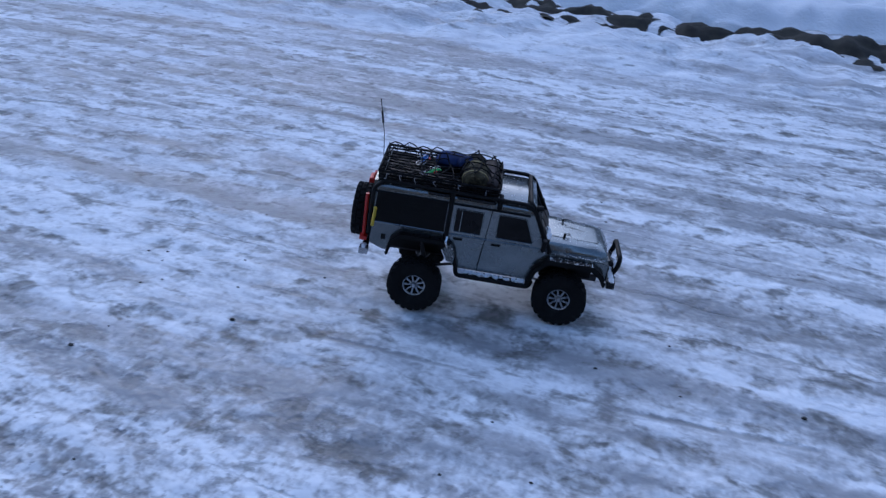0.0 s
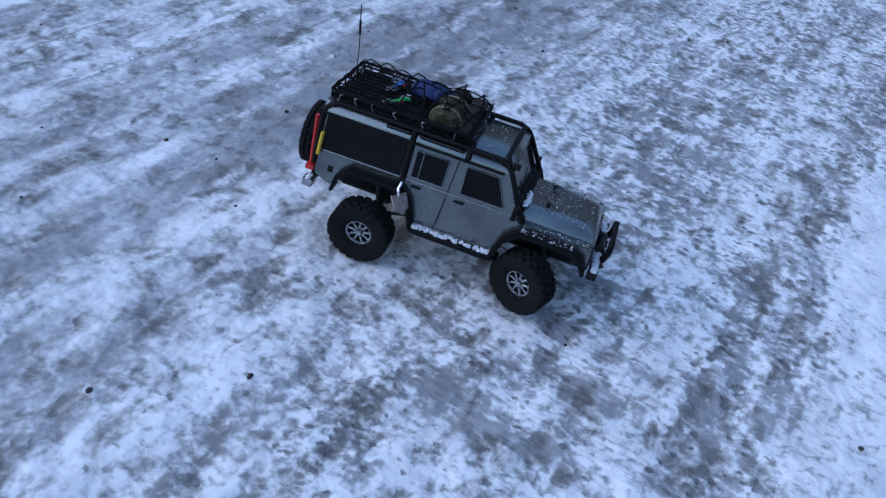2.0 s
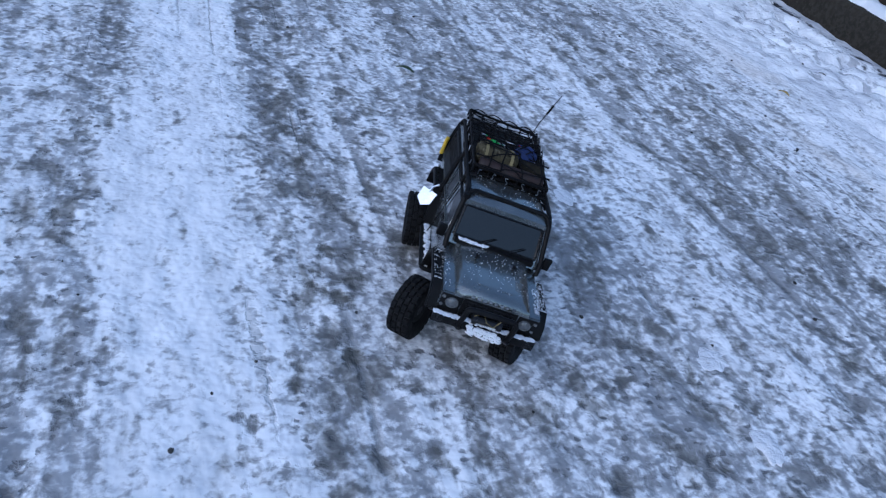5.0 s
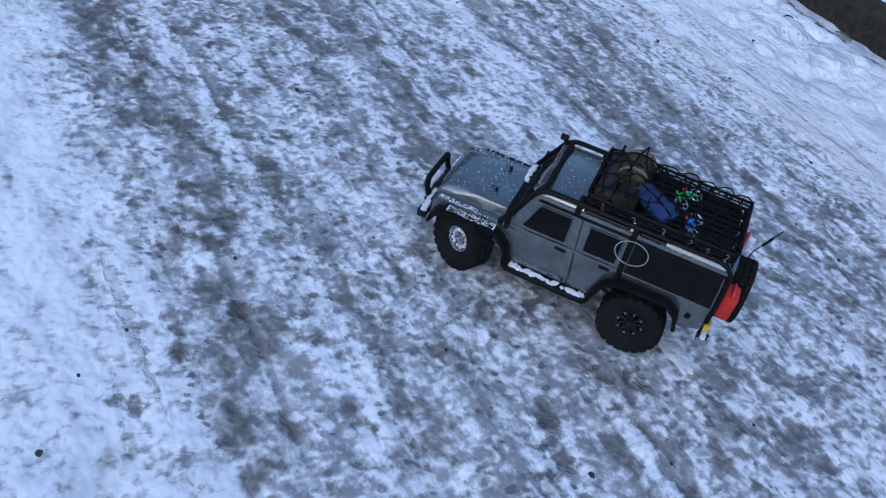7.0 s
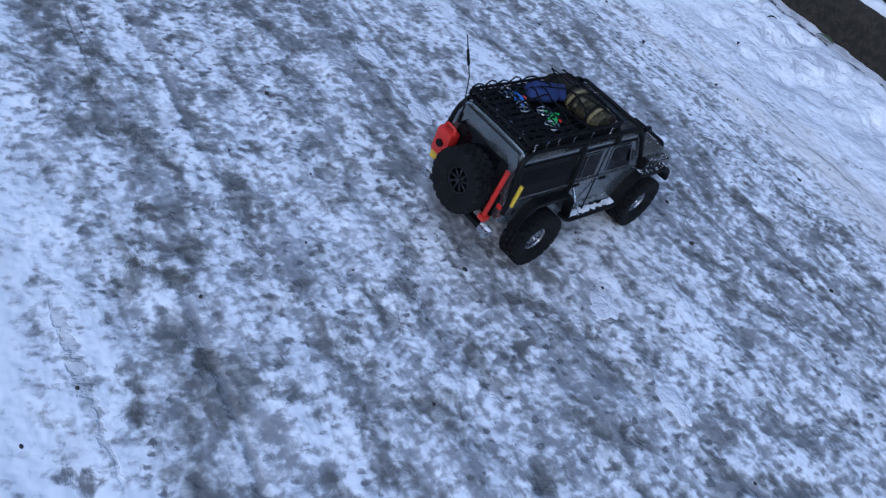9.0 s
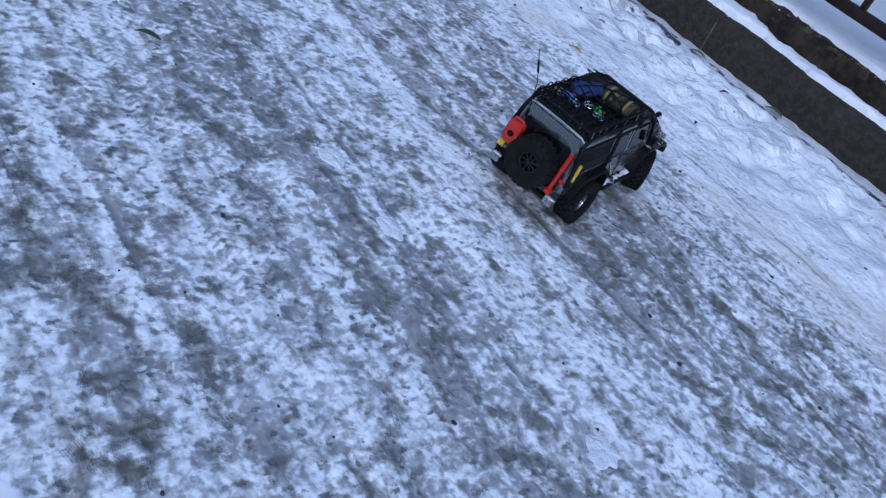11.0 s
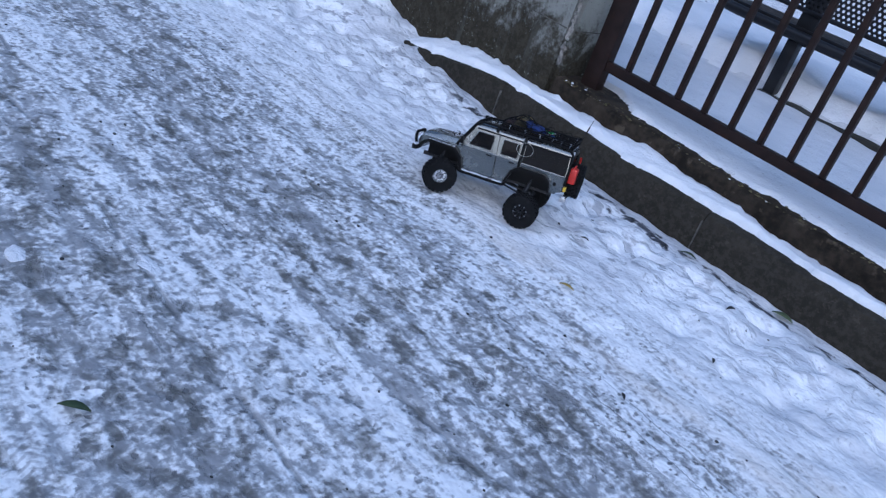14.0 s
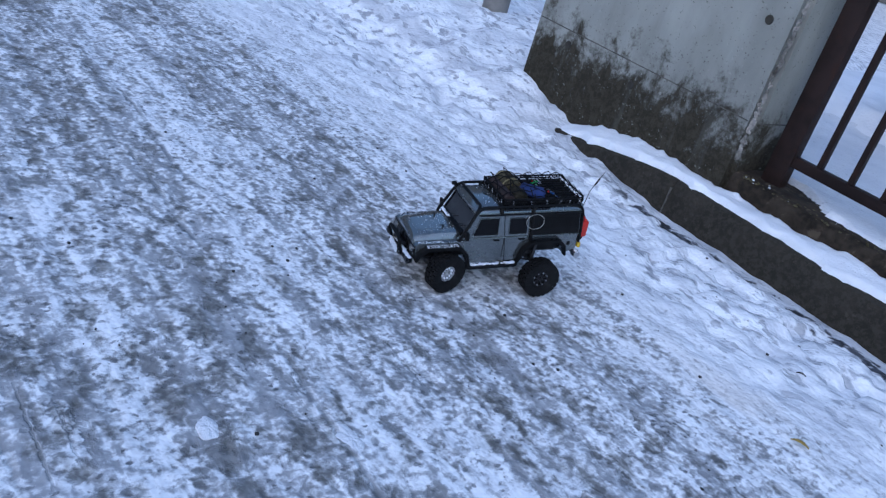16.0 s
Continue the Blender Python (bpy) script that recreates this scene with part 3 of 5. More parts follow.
gx = [v for v in spacing(0.03, -3.2, 6.6, 250, 1.15) if v < -3.19 or v > 6.6] + thinned(-3.15, 6.6, 0.017, 0.03, 0.6, 5.6)
gy = [v for v in spacing(0.03, -4.6, 4.8, 250, 1.15) if v < -4.59 or v > 4.8] + thinned(-4.55, 4.8, 0.017, 0.03, -3.4, 1.2)
tagged(sheet("ground", sorted(gx), sorted(gy), road_height, SNOW_ROAD), "snowy road worn to grey ice in long streaks", "road", kind="structure")


# ---- kerb, footing, wall, fence and yard ----
def kerb_top(x):
    return 0.148 - 0.100 * smooth(x, 4.0, 4.85)


KERB_BED = part("kerb", box(-9.0, 4.9, -3.50, -3.35, -0.1, 0.02), KERB, None, "dark wet concrete kerb under a ridge of snow", "structure")
KERB_BED["category"] = "kerb"
for i in range(13):
    x0 = -8.345 + 1.125 * i
    x1 = min(x0 + 1.122, 4.88)
    if x1 - x0 < 0.05:
        break
    secs = []
    for x in (x0, x0 + 0.006, *np.linspace(x0 + 0.08, x1 - 0.08, 9), x1 - 0.006, x1):
        inset = 0.0015 if x in (x0, x1) else 0.0
        t = kerb_top(x) - inset
        yo = -3.335 - inset
        secs.append([(x, -3.50, -0.06), (x, -3.50, t), (x, yo - 0.035, t), (x, yo - 0.018, t - 0.008), (x, yo - 0.008, t - 0.03), (x, yo, -0.06)])
    bm = loft(secs)
    part("kerb_stone", bm, KERB, KERB_BED)
    if i in (10, 11):
        part("mortar", prism([(x0 - 0.003, -0.02), (x0 + 0.001, -0.02), (x0 + 0.0015, kerb_top(x0) - 0.034), (x0 - 0.0025, kerb_top(x0) - 0.034)], -3.345, -3.3335), MORTAR, KERB_BED)


def footing_bm():
    """Crumbling concrete edge: face, broken arris and top, roughened all along."""
    profile = [(-3.505, -0.05), (-3.505, 0.08), (-3.505, 0.15), (-3.505, 0.19), (-3.505, 0.215), (-3.508, 0.235), (-3.52, 0.247), (-3.54, 0.25), (-3.565, 0.25),
               (-3.59, 0.25), (-3.62, 0.25), (-3.66, 0.25), (-3.72, 0.25), (-3.78, 0.25), (-3.78, -0.05)]
    bm = bmesh.new()
    last = None
    xs = list(np.arange(-9.0, 0.0, 0.2)) + list(np.arange(0.0, 3.9, 0.018)) + [3.9]
    for x in xs:
        ring = []
        for y, z in profile:
            w = 0.010 * noise.noise(Vector((x * 8, y * 12, z * 12))) + 0.006 * noise.noise(Vector((x * 31, y * 40, z * 40)))
            top = smooth(z, 0.19, 0.24)
            ring.append(bm.verts.new((x, y - abs(w) * (1 - top) - top * 0.3 * abs(w), z + (w - 0.004) * top)))
        if last:
            for k in range(len(ring) - 1):
                bm.faces.new((last[k], ring[k], ring[k + 1], last[k + 1]))
        last = ring
    return bm


part("footing", footing_bm(), MOSSY, None, "mossy dark concrete footing beneath the fence", "structure")


bm, bits = bmesh.new(), bmesh.new()
rnd = random.Random(33)
for k in range(620):
    px = rnd.uniform(0.6, 3.88)
    py = -3.512 - 0.085 * rnd.random() ** 1.4
    r = rnd.choice((0.002, 0.0025, 0.003, 0.0045))
    lump(bm if k % 9 else bits, (px, py, 0.246 + rnd.uniform(-0.003, 0.003) - 0.03 * max(0, -3.525 - py) - 0.05 * max(0, py + 3.52)), (r * 1.6, r, r * 0.8), k, 1, 0.6)
tagged(part("dry_moss", bm, plain("dry_moss", (0.10, 0.085, 0.045), 0.95, vary=0.6, scale=90, bumps=0.5, spec=0.15), None, "tufts of dry brown moss on the footing", "stuff"), category="moss")
tagged(part("snow_specks", bits, SNOW, None, "specks of snow on the mossy footing", "stuff"), category="snow")


def strip_height(x, y):
    n = noise.noise
    k = (-3.36 - y) / 0.145
    back = 0.156 + 0.040 * math.exp(-((x - 3.34) / 0.16) ** 2) + 0.022 * math.exp(-((x - 2.98) / 0.2) ** 2) + 0.012 * smooth(x, 3.5, 3.7) - 0.07 * smooth(x, 4.25, 5.0)
    crown = kerb_top(x) + 0.017 + 0.008 * smooth(x, 3.1, 3.5)
    h = crown * (1 - k) + back * k + 0.010 * math.sin(math.pi * min(1, max(0, k)))
    h += 0.013 * n(Vector((x * 4, y * 6, 3))) + 0.009 * n(Vector((x * 13, y * 15, 8))) + 0.004 * n(Vector((x * 35, y * 35, 8)))
    edge = -3.388 + 0.024 * smooth(x, 2.8, 3.4) + 0.022 * n(Vector((x * 3.5, 0, 2))) + 0.018 * n(Vector((x * 14, 0, 4))) + 0.010 * n(Vector((x * 40, 0, 4)))
    low = kerb_top(x) - 0.06
    h += 0.020 * smooth(k, 0.55, 1.0) * (n(Vector((x * 9, 0, 21))) + 0.6 * n(Vector((x * 27, 0, 23))))
    if y < -3.495:
        h = min(h, back + 0.012 * n(Vector((x * 22, 0, 5))))
    return low + (h - low) * smooth(edge - y, -0.004, 0.018) - 0.16 * smooth(x, 4.55, 5.15)


tagged(sheet("snow_ridge", thinned(-7.5, 5.3, 0.014, 0.05, 0.4, 5.3), list(np.arange(-3.507, -3.348, 0.008)), strip_height, SNOW),
       "ridge of snow lying on top of the kerb", "snow", kind="structure")


def yard_height(x, y):
    n = noise.noise
    h = 0.262 + 0.012 * n(Vector((x * 2, y * 2, 1))) + 0.007 * n(Vector((x * 9, y * 9, 3)))
    edge = -3.553 - 0.03 * smooth(x, 2.7, 3.4) - 0.16 * smooth(x, 3.5, 3.75) + 0.03 * n(Vector((x * 3.5, 0, 6))) + 0.025 * n(Vector((x * 12, 0, 9))) + 0.012 * n(Vector((x * 37, 0, 9)))
    h -= 0.09 * smooth(y, edge - 0.015, edge + 0.01)
    line = -5.27 + 0.06 * n(Vector((x * 2.2, 3, 0))) + 0.03 * n(Vector((x * 8, 3, 0)))
    if y < line:
        rise = smooth(line - y, 0.0, 0.16)
        h += 0.13 * rise + rise * (0.05 * n(Vector((x * 1.6, y * 1.6, 5))) + 0.02 * n(Vector((x * 6, y * 6, 5))))
    elif y < line + 0.05:
        h -= 0.03 * smooth(n(Vector((x * 3, 9, 0))), -0.1, 0.15) * (1 - smooth(x, 3.5, 3.75))
    return h


yx = thinned(-7.5, 5.2, 0.03, 0.1, 1.0, 5.2)
tagged(sheet("yard_snow", yx, list(np.arange(-5.36, -3.51, 0.02)), yard_height, SNOW_SPECK_SHADED, keep=lambda x, y: not (x > 3.88 and y > -3.76)),
       "snow-covered yard behind the fence", "snow", kind="structure")
tagged(sheet("deep_snow", yx, list(np.arange(-26.0, -12.0, 1.0)) + list(np.arange(-12.0, -5.7, 0.2)) + list(np.arange(-5.7, -5.16, 0.02)),
             lambda x, y: yard_height(x, y) + (0.012 if y < -5.30 + 0.06 * noise.noise(Vector((x * 3, 1, 1))) else -0.06), SNOW),
       "deeper clean snow lying under the bench", "snow", kind="structure")
tagged(sheet("soil_line", list(np.arange(-7.5, 3.8, 0.06)), list(np.arange(-5.44, -5.17, 0.03)),
             lambda x, y: 0.268 + 0.022 * noise.noise(Vector((x * 5, y * 6, 2))) - 0.04 * smooth(abs(y + 5.25), 0.04, 0.12), SOIL),
       "dark strip of bare soil along the deeper snow", "soil", kind="structure")

# concrete wall with a bevelled end next to the fence
bm = prism([(3.90, -0.05), (5.22, -0.05), (5.22, 1.75), (3.90, 1.75)], -3.76, -3.50)
bmesh.ops.bevel(bm, geom=[e for e in bm.edges if abs(e.verts[0].co.x - 3.90) < 1e-4 and abs(e.verts[1].co.x - 3.90) < 1e-4
                          and abs(e.verts[0].co.y + 3.5) < 1e-4 and abs(e.verts[1].co.y + 3.5) < 1e-4], offset=0.03, segments=2, affect="EDGES")
wall = part("wall_concrete", bm, WALL, None, "grey concrete wall stained black with moss at its foot", "structure")
part("joint", box(3.932, 5.218, -3.5035, -3.4985, 0.453, 0.4575), JOINT, wall)
part("joint", box(3.8985, 3.91, -3.74, -3.535, 0.453, 0.4575), JOINT, wall)
for hx, hz in ((4.03, 0.83), (4.98, 0.39), (4.54, 0.36), (4.62, 0.86)):
    part("tie_hole", lathe([(0.0, 0.0035), (0.013, 0.003), (0.016, 0.0042), (0.019, 0.0005)], "Y", 18, m=Matrix.Translation((hx, -3.4995, hz))), SOIL, wall)
part("pale_patch", lathe([(0.0, 0.006), (0.012, 0.005), (0.018, 0.0)], "Y", 14, m=Matrix.Translation((3.97, -3.50, 0.215))), WALL, wall)

bm = bmesh.new()
rnd = random.Random(44)
for k in range(150):
    z = 0.30 + 0.95 * rnd.random()
    wide = 0.5 + 0.5 * noise.noise(Vector((0, 0, z * 9)))
    lump(bm, (3.914 + rnd.uniform(-0.014, 0.014) * wide, -3.5055 + rnd.uniform(-0.003, 0.002), z), (0.005 + 0.006 * rnd.random(), 0.004, 0.006 + 0.010 * rnd.random()), k, 1, 0.6)
part("chipped_edge", bm, plain("broken_concrete", (0.22, 0.205, 0.18), 0.95, vary=0.6, scale=50, bumps=0.8, dirt=(0.03, 0.027, 0.02), spec=0.15), wall, "crumbling arris of the wall", "stuff")

fence = thing("metal_fence", "brown-painted steel bar fence standing on a mossy footing", "fence")
part("post", box(3.752, 3.842, -3.672, -3.618, 0.24, 1.35, 0.004), RUST, fence)
part("post", box(-1.30, -1.21, -3.672, -3.618, 0.24, 1.35, 0.004), RUST, fence)
part("bottom_rail", box(-7.5, 3.753, -3.666, -3.626, 0.340, 0.384, 0.004), RUST, fence)
part("top_rail", box(-7.5, 3.753, -3.666, -3.626, 1.25, 1.294, 0.004), RUST, fence)
bar_mesh = None
for i in range(60):
    x = 3.648 - 0.1346 * i
    if bar_mesh is None:
        first = part("bar", box(-0.0115, 0.0115, -0.013, 0.013, 0.385, 1.249, 0.002), RUST, fence)
        bar_mesh, ob = first.data, first
    else:
        ob = new("bar", bar_mesh)
        ob.parent = fence
    ob.location = (x, -3.646, 0)

# bench behind the fence: black frame with a perforated back
bench = thing("bench", "black steel bench with a perforated back in the snow", "bench")
part("leg", box(3.70, 3.77, -5.30, -5.23, 0.24, 0.62, 0.006), BLACK_STEEL, bench)
part("leg", box(2.50, 2.57, -5.30, -5.23, 0.24, 0.62, 0.006), BLACK_STEEL, bench)
part("seat_beam", sweep(bend([(4.20, -5.22, 0.612), (4.12, -5.22, 0.608), (2.15, -5.22, 0.608), (2.05, -5.22, 0.612)], 0.03), 0.032, sides=10), BLACK_STEEL, bench)
part("seat", box(2.0, 4.22, -5.62, -5.28, 0.625, 0.65, 0.008), BLACK_STEEL, bench)
part("upright", box(3.68, 3.79, -5.32, -5.285, 0.56, 1.12, 0.005), BLACK_STEEL, bench)
part("upright", box(2.50, 2.57, -5.32, -5.285, 0.62, 1.12, 0.005), BLACK_STEEL, bench)
part("back_frame", sweep(bend([(4.22, -5.27, 0.74), (4.22, -5.27, 1.10), (2.02, -5.27, 1.10), (2.02, -5.27, 0.74), (4.22, -5.27, 0.74)], 0.04), 0.014), BLACK_STEEL, bench)
bm = bmesh.new()
pitch = 0.030
for j in range(14):
    z = 0.755 + pitch * 0.866 * j
    for i in range(73):
        x = 4.205 - pitch * i - (pitch / 2 if j % 2 else 0)
        ring = [(x + 0.01735 * math.cos(a), z + 0.01735 * math.sin(a)) for a in [math.pi / 6 + math.pi / 3 * k for k in range(6)]]
        hole = [(x + 0.0095 * math.cos(a), z + 0.0095 * math.sin(a)) for a in [math.pi / 6 + math.pi / 3 * k for k in range(6)]]
        o = [bm.verts.new((px, -5.27, pz)) for px, pz in ring]
        q = [bm.verts.new((px, -5.27, pz)) for px, pz in hole]
        for k in range(6):
            bm.faces.new((o[k], o[(k + 1) % 6], q[(k + 1) % 6], q[k]))
back = part("perforated_back", bm, BLACK_STEEL, bench, "", "stuff", smooth=False)
solid = back.modifiers.new("thickness", "SOLIDIFY")
solid.thickness = 0.004

pole = thing("wooden_post", "weathered grey round post standing in deep snow", "post")
part("shaft", lathe([(0.0, 0.02), (0.085, 0.02), (0.08, 0.8), (0.078, 1.9), (0.0, 1.9)], "Z", 18, m=Matrix.Translation((6.22, -4.08, 0))), WOOD, pole)


# unseen plain walls, added to close the street off and shape reflections and skylight
UNSEEN_WALL = plain("dark_reflection_wall", (0.10, 0.095, 0.09), 0.9, 0.0, 0.3, 2.0, 0.1)
part("wall_north", box(-30, 30, 17, 17.4, 0, 6.5), plain("pale_reflection_wall", (0.36, 0.35, 0.33), 0.9, 0.0, 0.3, 2.0, 0.1), None, "unseen pale wall added to even out reflections in the truck", "structure")
for nm, b in (("wall_west", (-18.4, -18, -26, 17, 0, 2.2)), ("wall_east", (24, 24.4, -26, 17, 0, 12)), ("wall_south", (-40, 40, -26.4, -26, 0, 17))):
    part(nm, box(*b), UNSEEN_WALL, None, "unseen dark wall added to shape reflections and low sky light", "structure")

# far side of the road: ragged bank with a dark gap
def far_bank(x, y):
    n = noise.noise
    lip = 4.98 + 0.12 * n(Vector((x * 1.3, 0, 0))) + 0.05 * n(Vector((x * 6, 0, 1)))
    return 0.08 + 0.13 * smooth(y, lip, lip + 0.25) + 0.05 * n(Vector((x * 2, y * 2.5, 6))) + 0.04 * n(Vector((x * 6, y * 6, 6))) + 0.02 * n(Vector((x * 15, y * 15, 6))) - (0.3 if y < lip else 0.0)


tagged(sheet("far_snow_bank", list(np.arange(-9, 7, 0.05)), list(np.arange(4.7, 6.4, 0.04)) + list(np.arange(6.4, 14, 0.3)), far_bank, SNOW),
       "snow bank along the far edge of the road", "snow", kind="structure")
tagged(sheet("far_soil", list(np.arange(-9, 7, 0.035)), list(np.arange(4.4, 5.3, 0.03)),
             lambda x, y: 0.028 + 0.05 * (1 - smooth(abs(y - 4.80), 0.04, 0.22)) + 0.05 * noise.noise(Vector((x * 5, y * 5, 4))) + 0.045 * noise.noise(Vector((x * 13, y * 13, 4))) + 0.06 * noise.noise(Vector((x * 1.1, y * 2, 8))), SOIL),
       "dark bare earth showing through the far bank", "soil", kind="structure")


# ---- the truck: origin on the ground midway between its axles, x ahead, y to its left ----
AXLE, TRACK, TYRE_R, TYRE_W = 0.159, 0.100, 0.0590, 0.045


def tyre_bm():
    """One moulded carcass: staggered tread blocks and shoulder lugs stand out of a groove floor."""
    w, r, count = TYRE_W / 2, TYRE_R, 22
    steps = count * 6
    # offset across, radius of the floor, height of the blocks, stagger of the blocks
    profile = [(-0.62, 0.0245, 0, 0), (-0.80, 0.029, 0, 0), (-0.94, 0.036, 0, 0), (-1.0, 0.045, 0, 0), (-0.985, 0.0485, 0.0012, 0), (-0.97, r - 0.0055, 0.0030, 0), (-0.90, r - 0.0045, 0.0042, 0), (-0.56, r - 0.0042, 0.0042, 0),
               (-0.50, r - 0.0042, 0, 0), (-0.44, r - 0.0042, 0, 0), (-0.40, r - 0.0042, 0.0042, 3), (-0.08, r - 0.0042, 0.0042, 3), (-0.04, r - 0.0042, 0, 0), (0.04, r - 0.0042, 0, 0), (0.08, r - 0.0042, 0.0042, 0), (0.40, r - 0.0042, 0.0042, 0),
               (0.44, r - 0.0042, 0, 0), (0.50, r - 0.0042, 0, 0), (0.56, r - 0.0042, 0.0042, 3), (0.90, r - 0.0045, 0.0042, 3), (0.97, r - 0.0055, 0.0030, 3), (0.985, 0.0485, 0.0012, 3), (1.0, 0.045, 0, 0), (0.94, 0.036, 0, 0), (0.80, 0.029, 0, 0), (0.62, 0.0245, 0, 0)]
    bm = bmesh.new()
    rings = []
    for k in range(steps):
        ring = []
        for off, base, rise, shift in profile:
            on = (k + shift) % 6 in (0, 1, 2, 3)
            edge = 0.12 if (k + shift) % 6 in (0, 4) else (-0.12 if (k + shift) % 6 in (3, 5) else 0.0)
            a = math.tau * (k + (-edge if on else edge) * 3 + 0.5 * off) / steps
            q = base + (rise if on else 0.0)
            ring.append(bm.verts.new((q * math.cos(a), off * w * (1.015 if on and rise else 1.0), q * math.sin(a))))
        rings.append(ring)
    for k in range(steps):
        for i in range(len(profile) - 1):
            bm.faces.new((rings[k][i], rings[(k + 1) % steps][i], rings[(k + 1) % steps][i + 1], rings[k][i + 1]))
    return bm


def rim_bm():
    """The bright part of the wheel: spokes, cap and bead ring."""
    bm = lathe([(0.0215, 0.0095), (0.0225, 0.0125), (0.0245, 0.0130), (0.0250, 0.0105)], "Y", 36)
    for k in range(9):
        m = pose(0, 0, 0, 0, 360 * k / 9, 0)
        box(0.006, 0.0218, 0.0065, 0.0108, -0.0018, 0.0018, 0.0006, bm, m, 1)
    lathe([(0.0, 0.0150), (0.004, 0.0150), (0.0055, 0.013), (0.006, 0.008), (0.008, 0.006)], "Y", 16, bm)
    return bm


def rim_well_bm():
    return lathe([(0.0, 0.002), (0.018, 0.002), (0.0222, 0.005), (0.0232, 0.0095), (0.0252, 0.0100), (0.0252, -0.0150), (0.0, -0.0150)], "Y", 32)


def side_matrix(s):
    """Lays the x-z plane on the sloping cab side: z = 0 at the belt, pulled outwards along its normal."""
    return Matrix(((1, 0, 0, 0), (0, s * 0.992, -s * 0.124, s * 0.0935), (0, 0.124, 0.992, 0.182), (0, 0, 0, 1)))


def truck():
    t = thing("toy_truck", "silver-grey radio-controlled off-road truck with a loaded roof rack", "toy truck")
    # lower body with wheel arches
    outline = [(-0.297, 0.122), (-0.262, 0.108), (-0.243, 0.108), (-0.236, 0.140), (-0.212, 0.160), (-0.120, 0.160), (-0.094, 0.138), (-0.078, 0.090),
               (0.076, 0.090), (0.090, 0.128), (0.112, 0.156), (0.206, 0.156), (0.226, 0.138), (0.236, 0.118), (0.2405, 0.122), (0.2405, 0.166), (0.232, 0.1715),
               (0.074, 0.176), (0.074, 0.1825), (-0.297, 0.1825)]
    part("body", prism(outline, -0.0935, 0.0935, 0.0022), SILVER, t)
    # inner structure hides the tunnel of the arches
    part("chassis_floor", box(-0.27, 0.215, -0.056, 0.056, 0.098, 0.158, 0.004), BLACK, t)
    # bonnet
    secs = []
    for x, top, half in ((0.074, 0.1965, 0.074), (0.150, 0.1945, 0.071), (0.205, 0.1915, 0.069), (0.228, 0.188, 0.068), (0.238, 0.181, 0.067), (0.2415, 0.170, 0.067)):
        z0 = 0.160
        secs.append([(x, -half - 0.006, z0), (x, -half - 0.003, min(top, 0.176)), (x, -half + 0.006, top - 0.003), (x, -half + 0.02, top), (x, 0, top + 0.0015),
                     (x, half - 0.02, top), (x, half - 0.006, top - 0.003), (x, half + 0.003, min(top, 0.176)), (x, half + 0.006, z0)])
    part("bonnet", loft(secs), SILVER, t)
    part("bonnet_panel", loft([[(x, -w, z), (x, -w, z + 0.0022), (x, w, z + 0.0022), (x, w, z)] for x, w, z in ((0.092, 0.040, 0.1950), (0.096, 0.043, 0.1955), (0.214, 0.036, 0.1902), (0.219, 0.033, 0.1888))]),
         SILVER, t)
    for s in (-1, 1):
        clip = part("bonnet_pin", sweep([(0.131, s * 0.037, 0.196), (0.131, s * 0.037, 0.2045)], 0.0032), BLACK, t)
        ring = [(0.138 + 0.006 * math.cos(a), s * 0.037 + 0.0042 * math.sin(a), 0.2035) for a in np.linspace(0, 2 * math.pi, 13)[:-1]]
        part("pin_ring", sweep(ring, 0.0008, sides=5, closed=True), BLACK, clip)
    # cab
    zb, zt, yb, yt = 0.182, 0.262, 0.0935, 0.0835
    part("cab", loft([[(-0.297, s * yb, zb) for s in (-1, 1)] + [(-0.292, s * yt, zt) for s in (1, -1)],
                      [(0.083, s * yb, zb) for s in (-1, 1)] + [(0.045, s * yt, zt) for s in (1, -1)]]), SILVER, t)
    secs = []
    for x, k in ((-0.296, 0.55), (-0.290, 1.0), (-0.05, 1.0), (0.036, 0.98), (0.047, 0.55)):
        h = 0.029 * k
        half = [(0.0855, 0.0), (0.0845, 0.010), (0.079, 0.021), (0.068, 0.027), (0.0, 0.0295)]
        loop = [(x, -y, zt + min(z, h) - 0.001) for y, z in half] + [(x, y, zt + min(z, h) - 0.001) for y, z in half[-2::-1]]
        secs.append(loop + [(x, 0.08, zt - 0.002), (x, -0.08, zt - 0.002)])
    part("roof", loft(secs), SILVER, t)
    # glazing and dark side panels
    for s in (-1, 1):
        m = side_matrix(s)
        front = [(0.055, 0.010), (-0.019, 0.010), (-0.021, 0.070), (0.031, 0.070)]
        rear = [(-0.049, 0.010), (-0.102, 0.010), (-0.102, 0.068), (-0.049, 0.068)]
        for o in (front, rear):
            glass = part("side_window", prism(o, -0.002, 0.0012, 0.0, m), GLASS, t)
            loop = [m @ Vector((x, 0.0012, z)) for x, z in o]
            part("window_seal", sweep(bend(loop + [loop[0]], 0.004), 0.0012, sides=6), SILVER, glass)
        if s < 0:
            part("divider", box(-0.0905, -0.089, 0.0012, 0.0024, 0.012, 0.066, 0.0, None, m), SILVER, t)
        part("side_panel", prism([(-0.119, 0.003), (-0.293, 0.003), (-0.290, 0.079), (-0.119, 0.079)], -0.002, 0.0022, 0.0012, m), BLACK, t)
        bm = bmesh.new()
        for k in range(25):
            x = -0.134 - 0.006 * k
            box(x - 0.0016, x + 0.0016, 0.0015, 0.0030, 0.030, 0.066, 0.0, bm, m)
        part("panel_vent", bm, BLACK, t)
        part("belt_line", sweep([(-0.296, s * 0.0945, 0.1835), (0.072, s * 0.0945, 0.1835)], 0.0024, sides=6), SILVER, t)
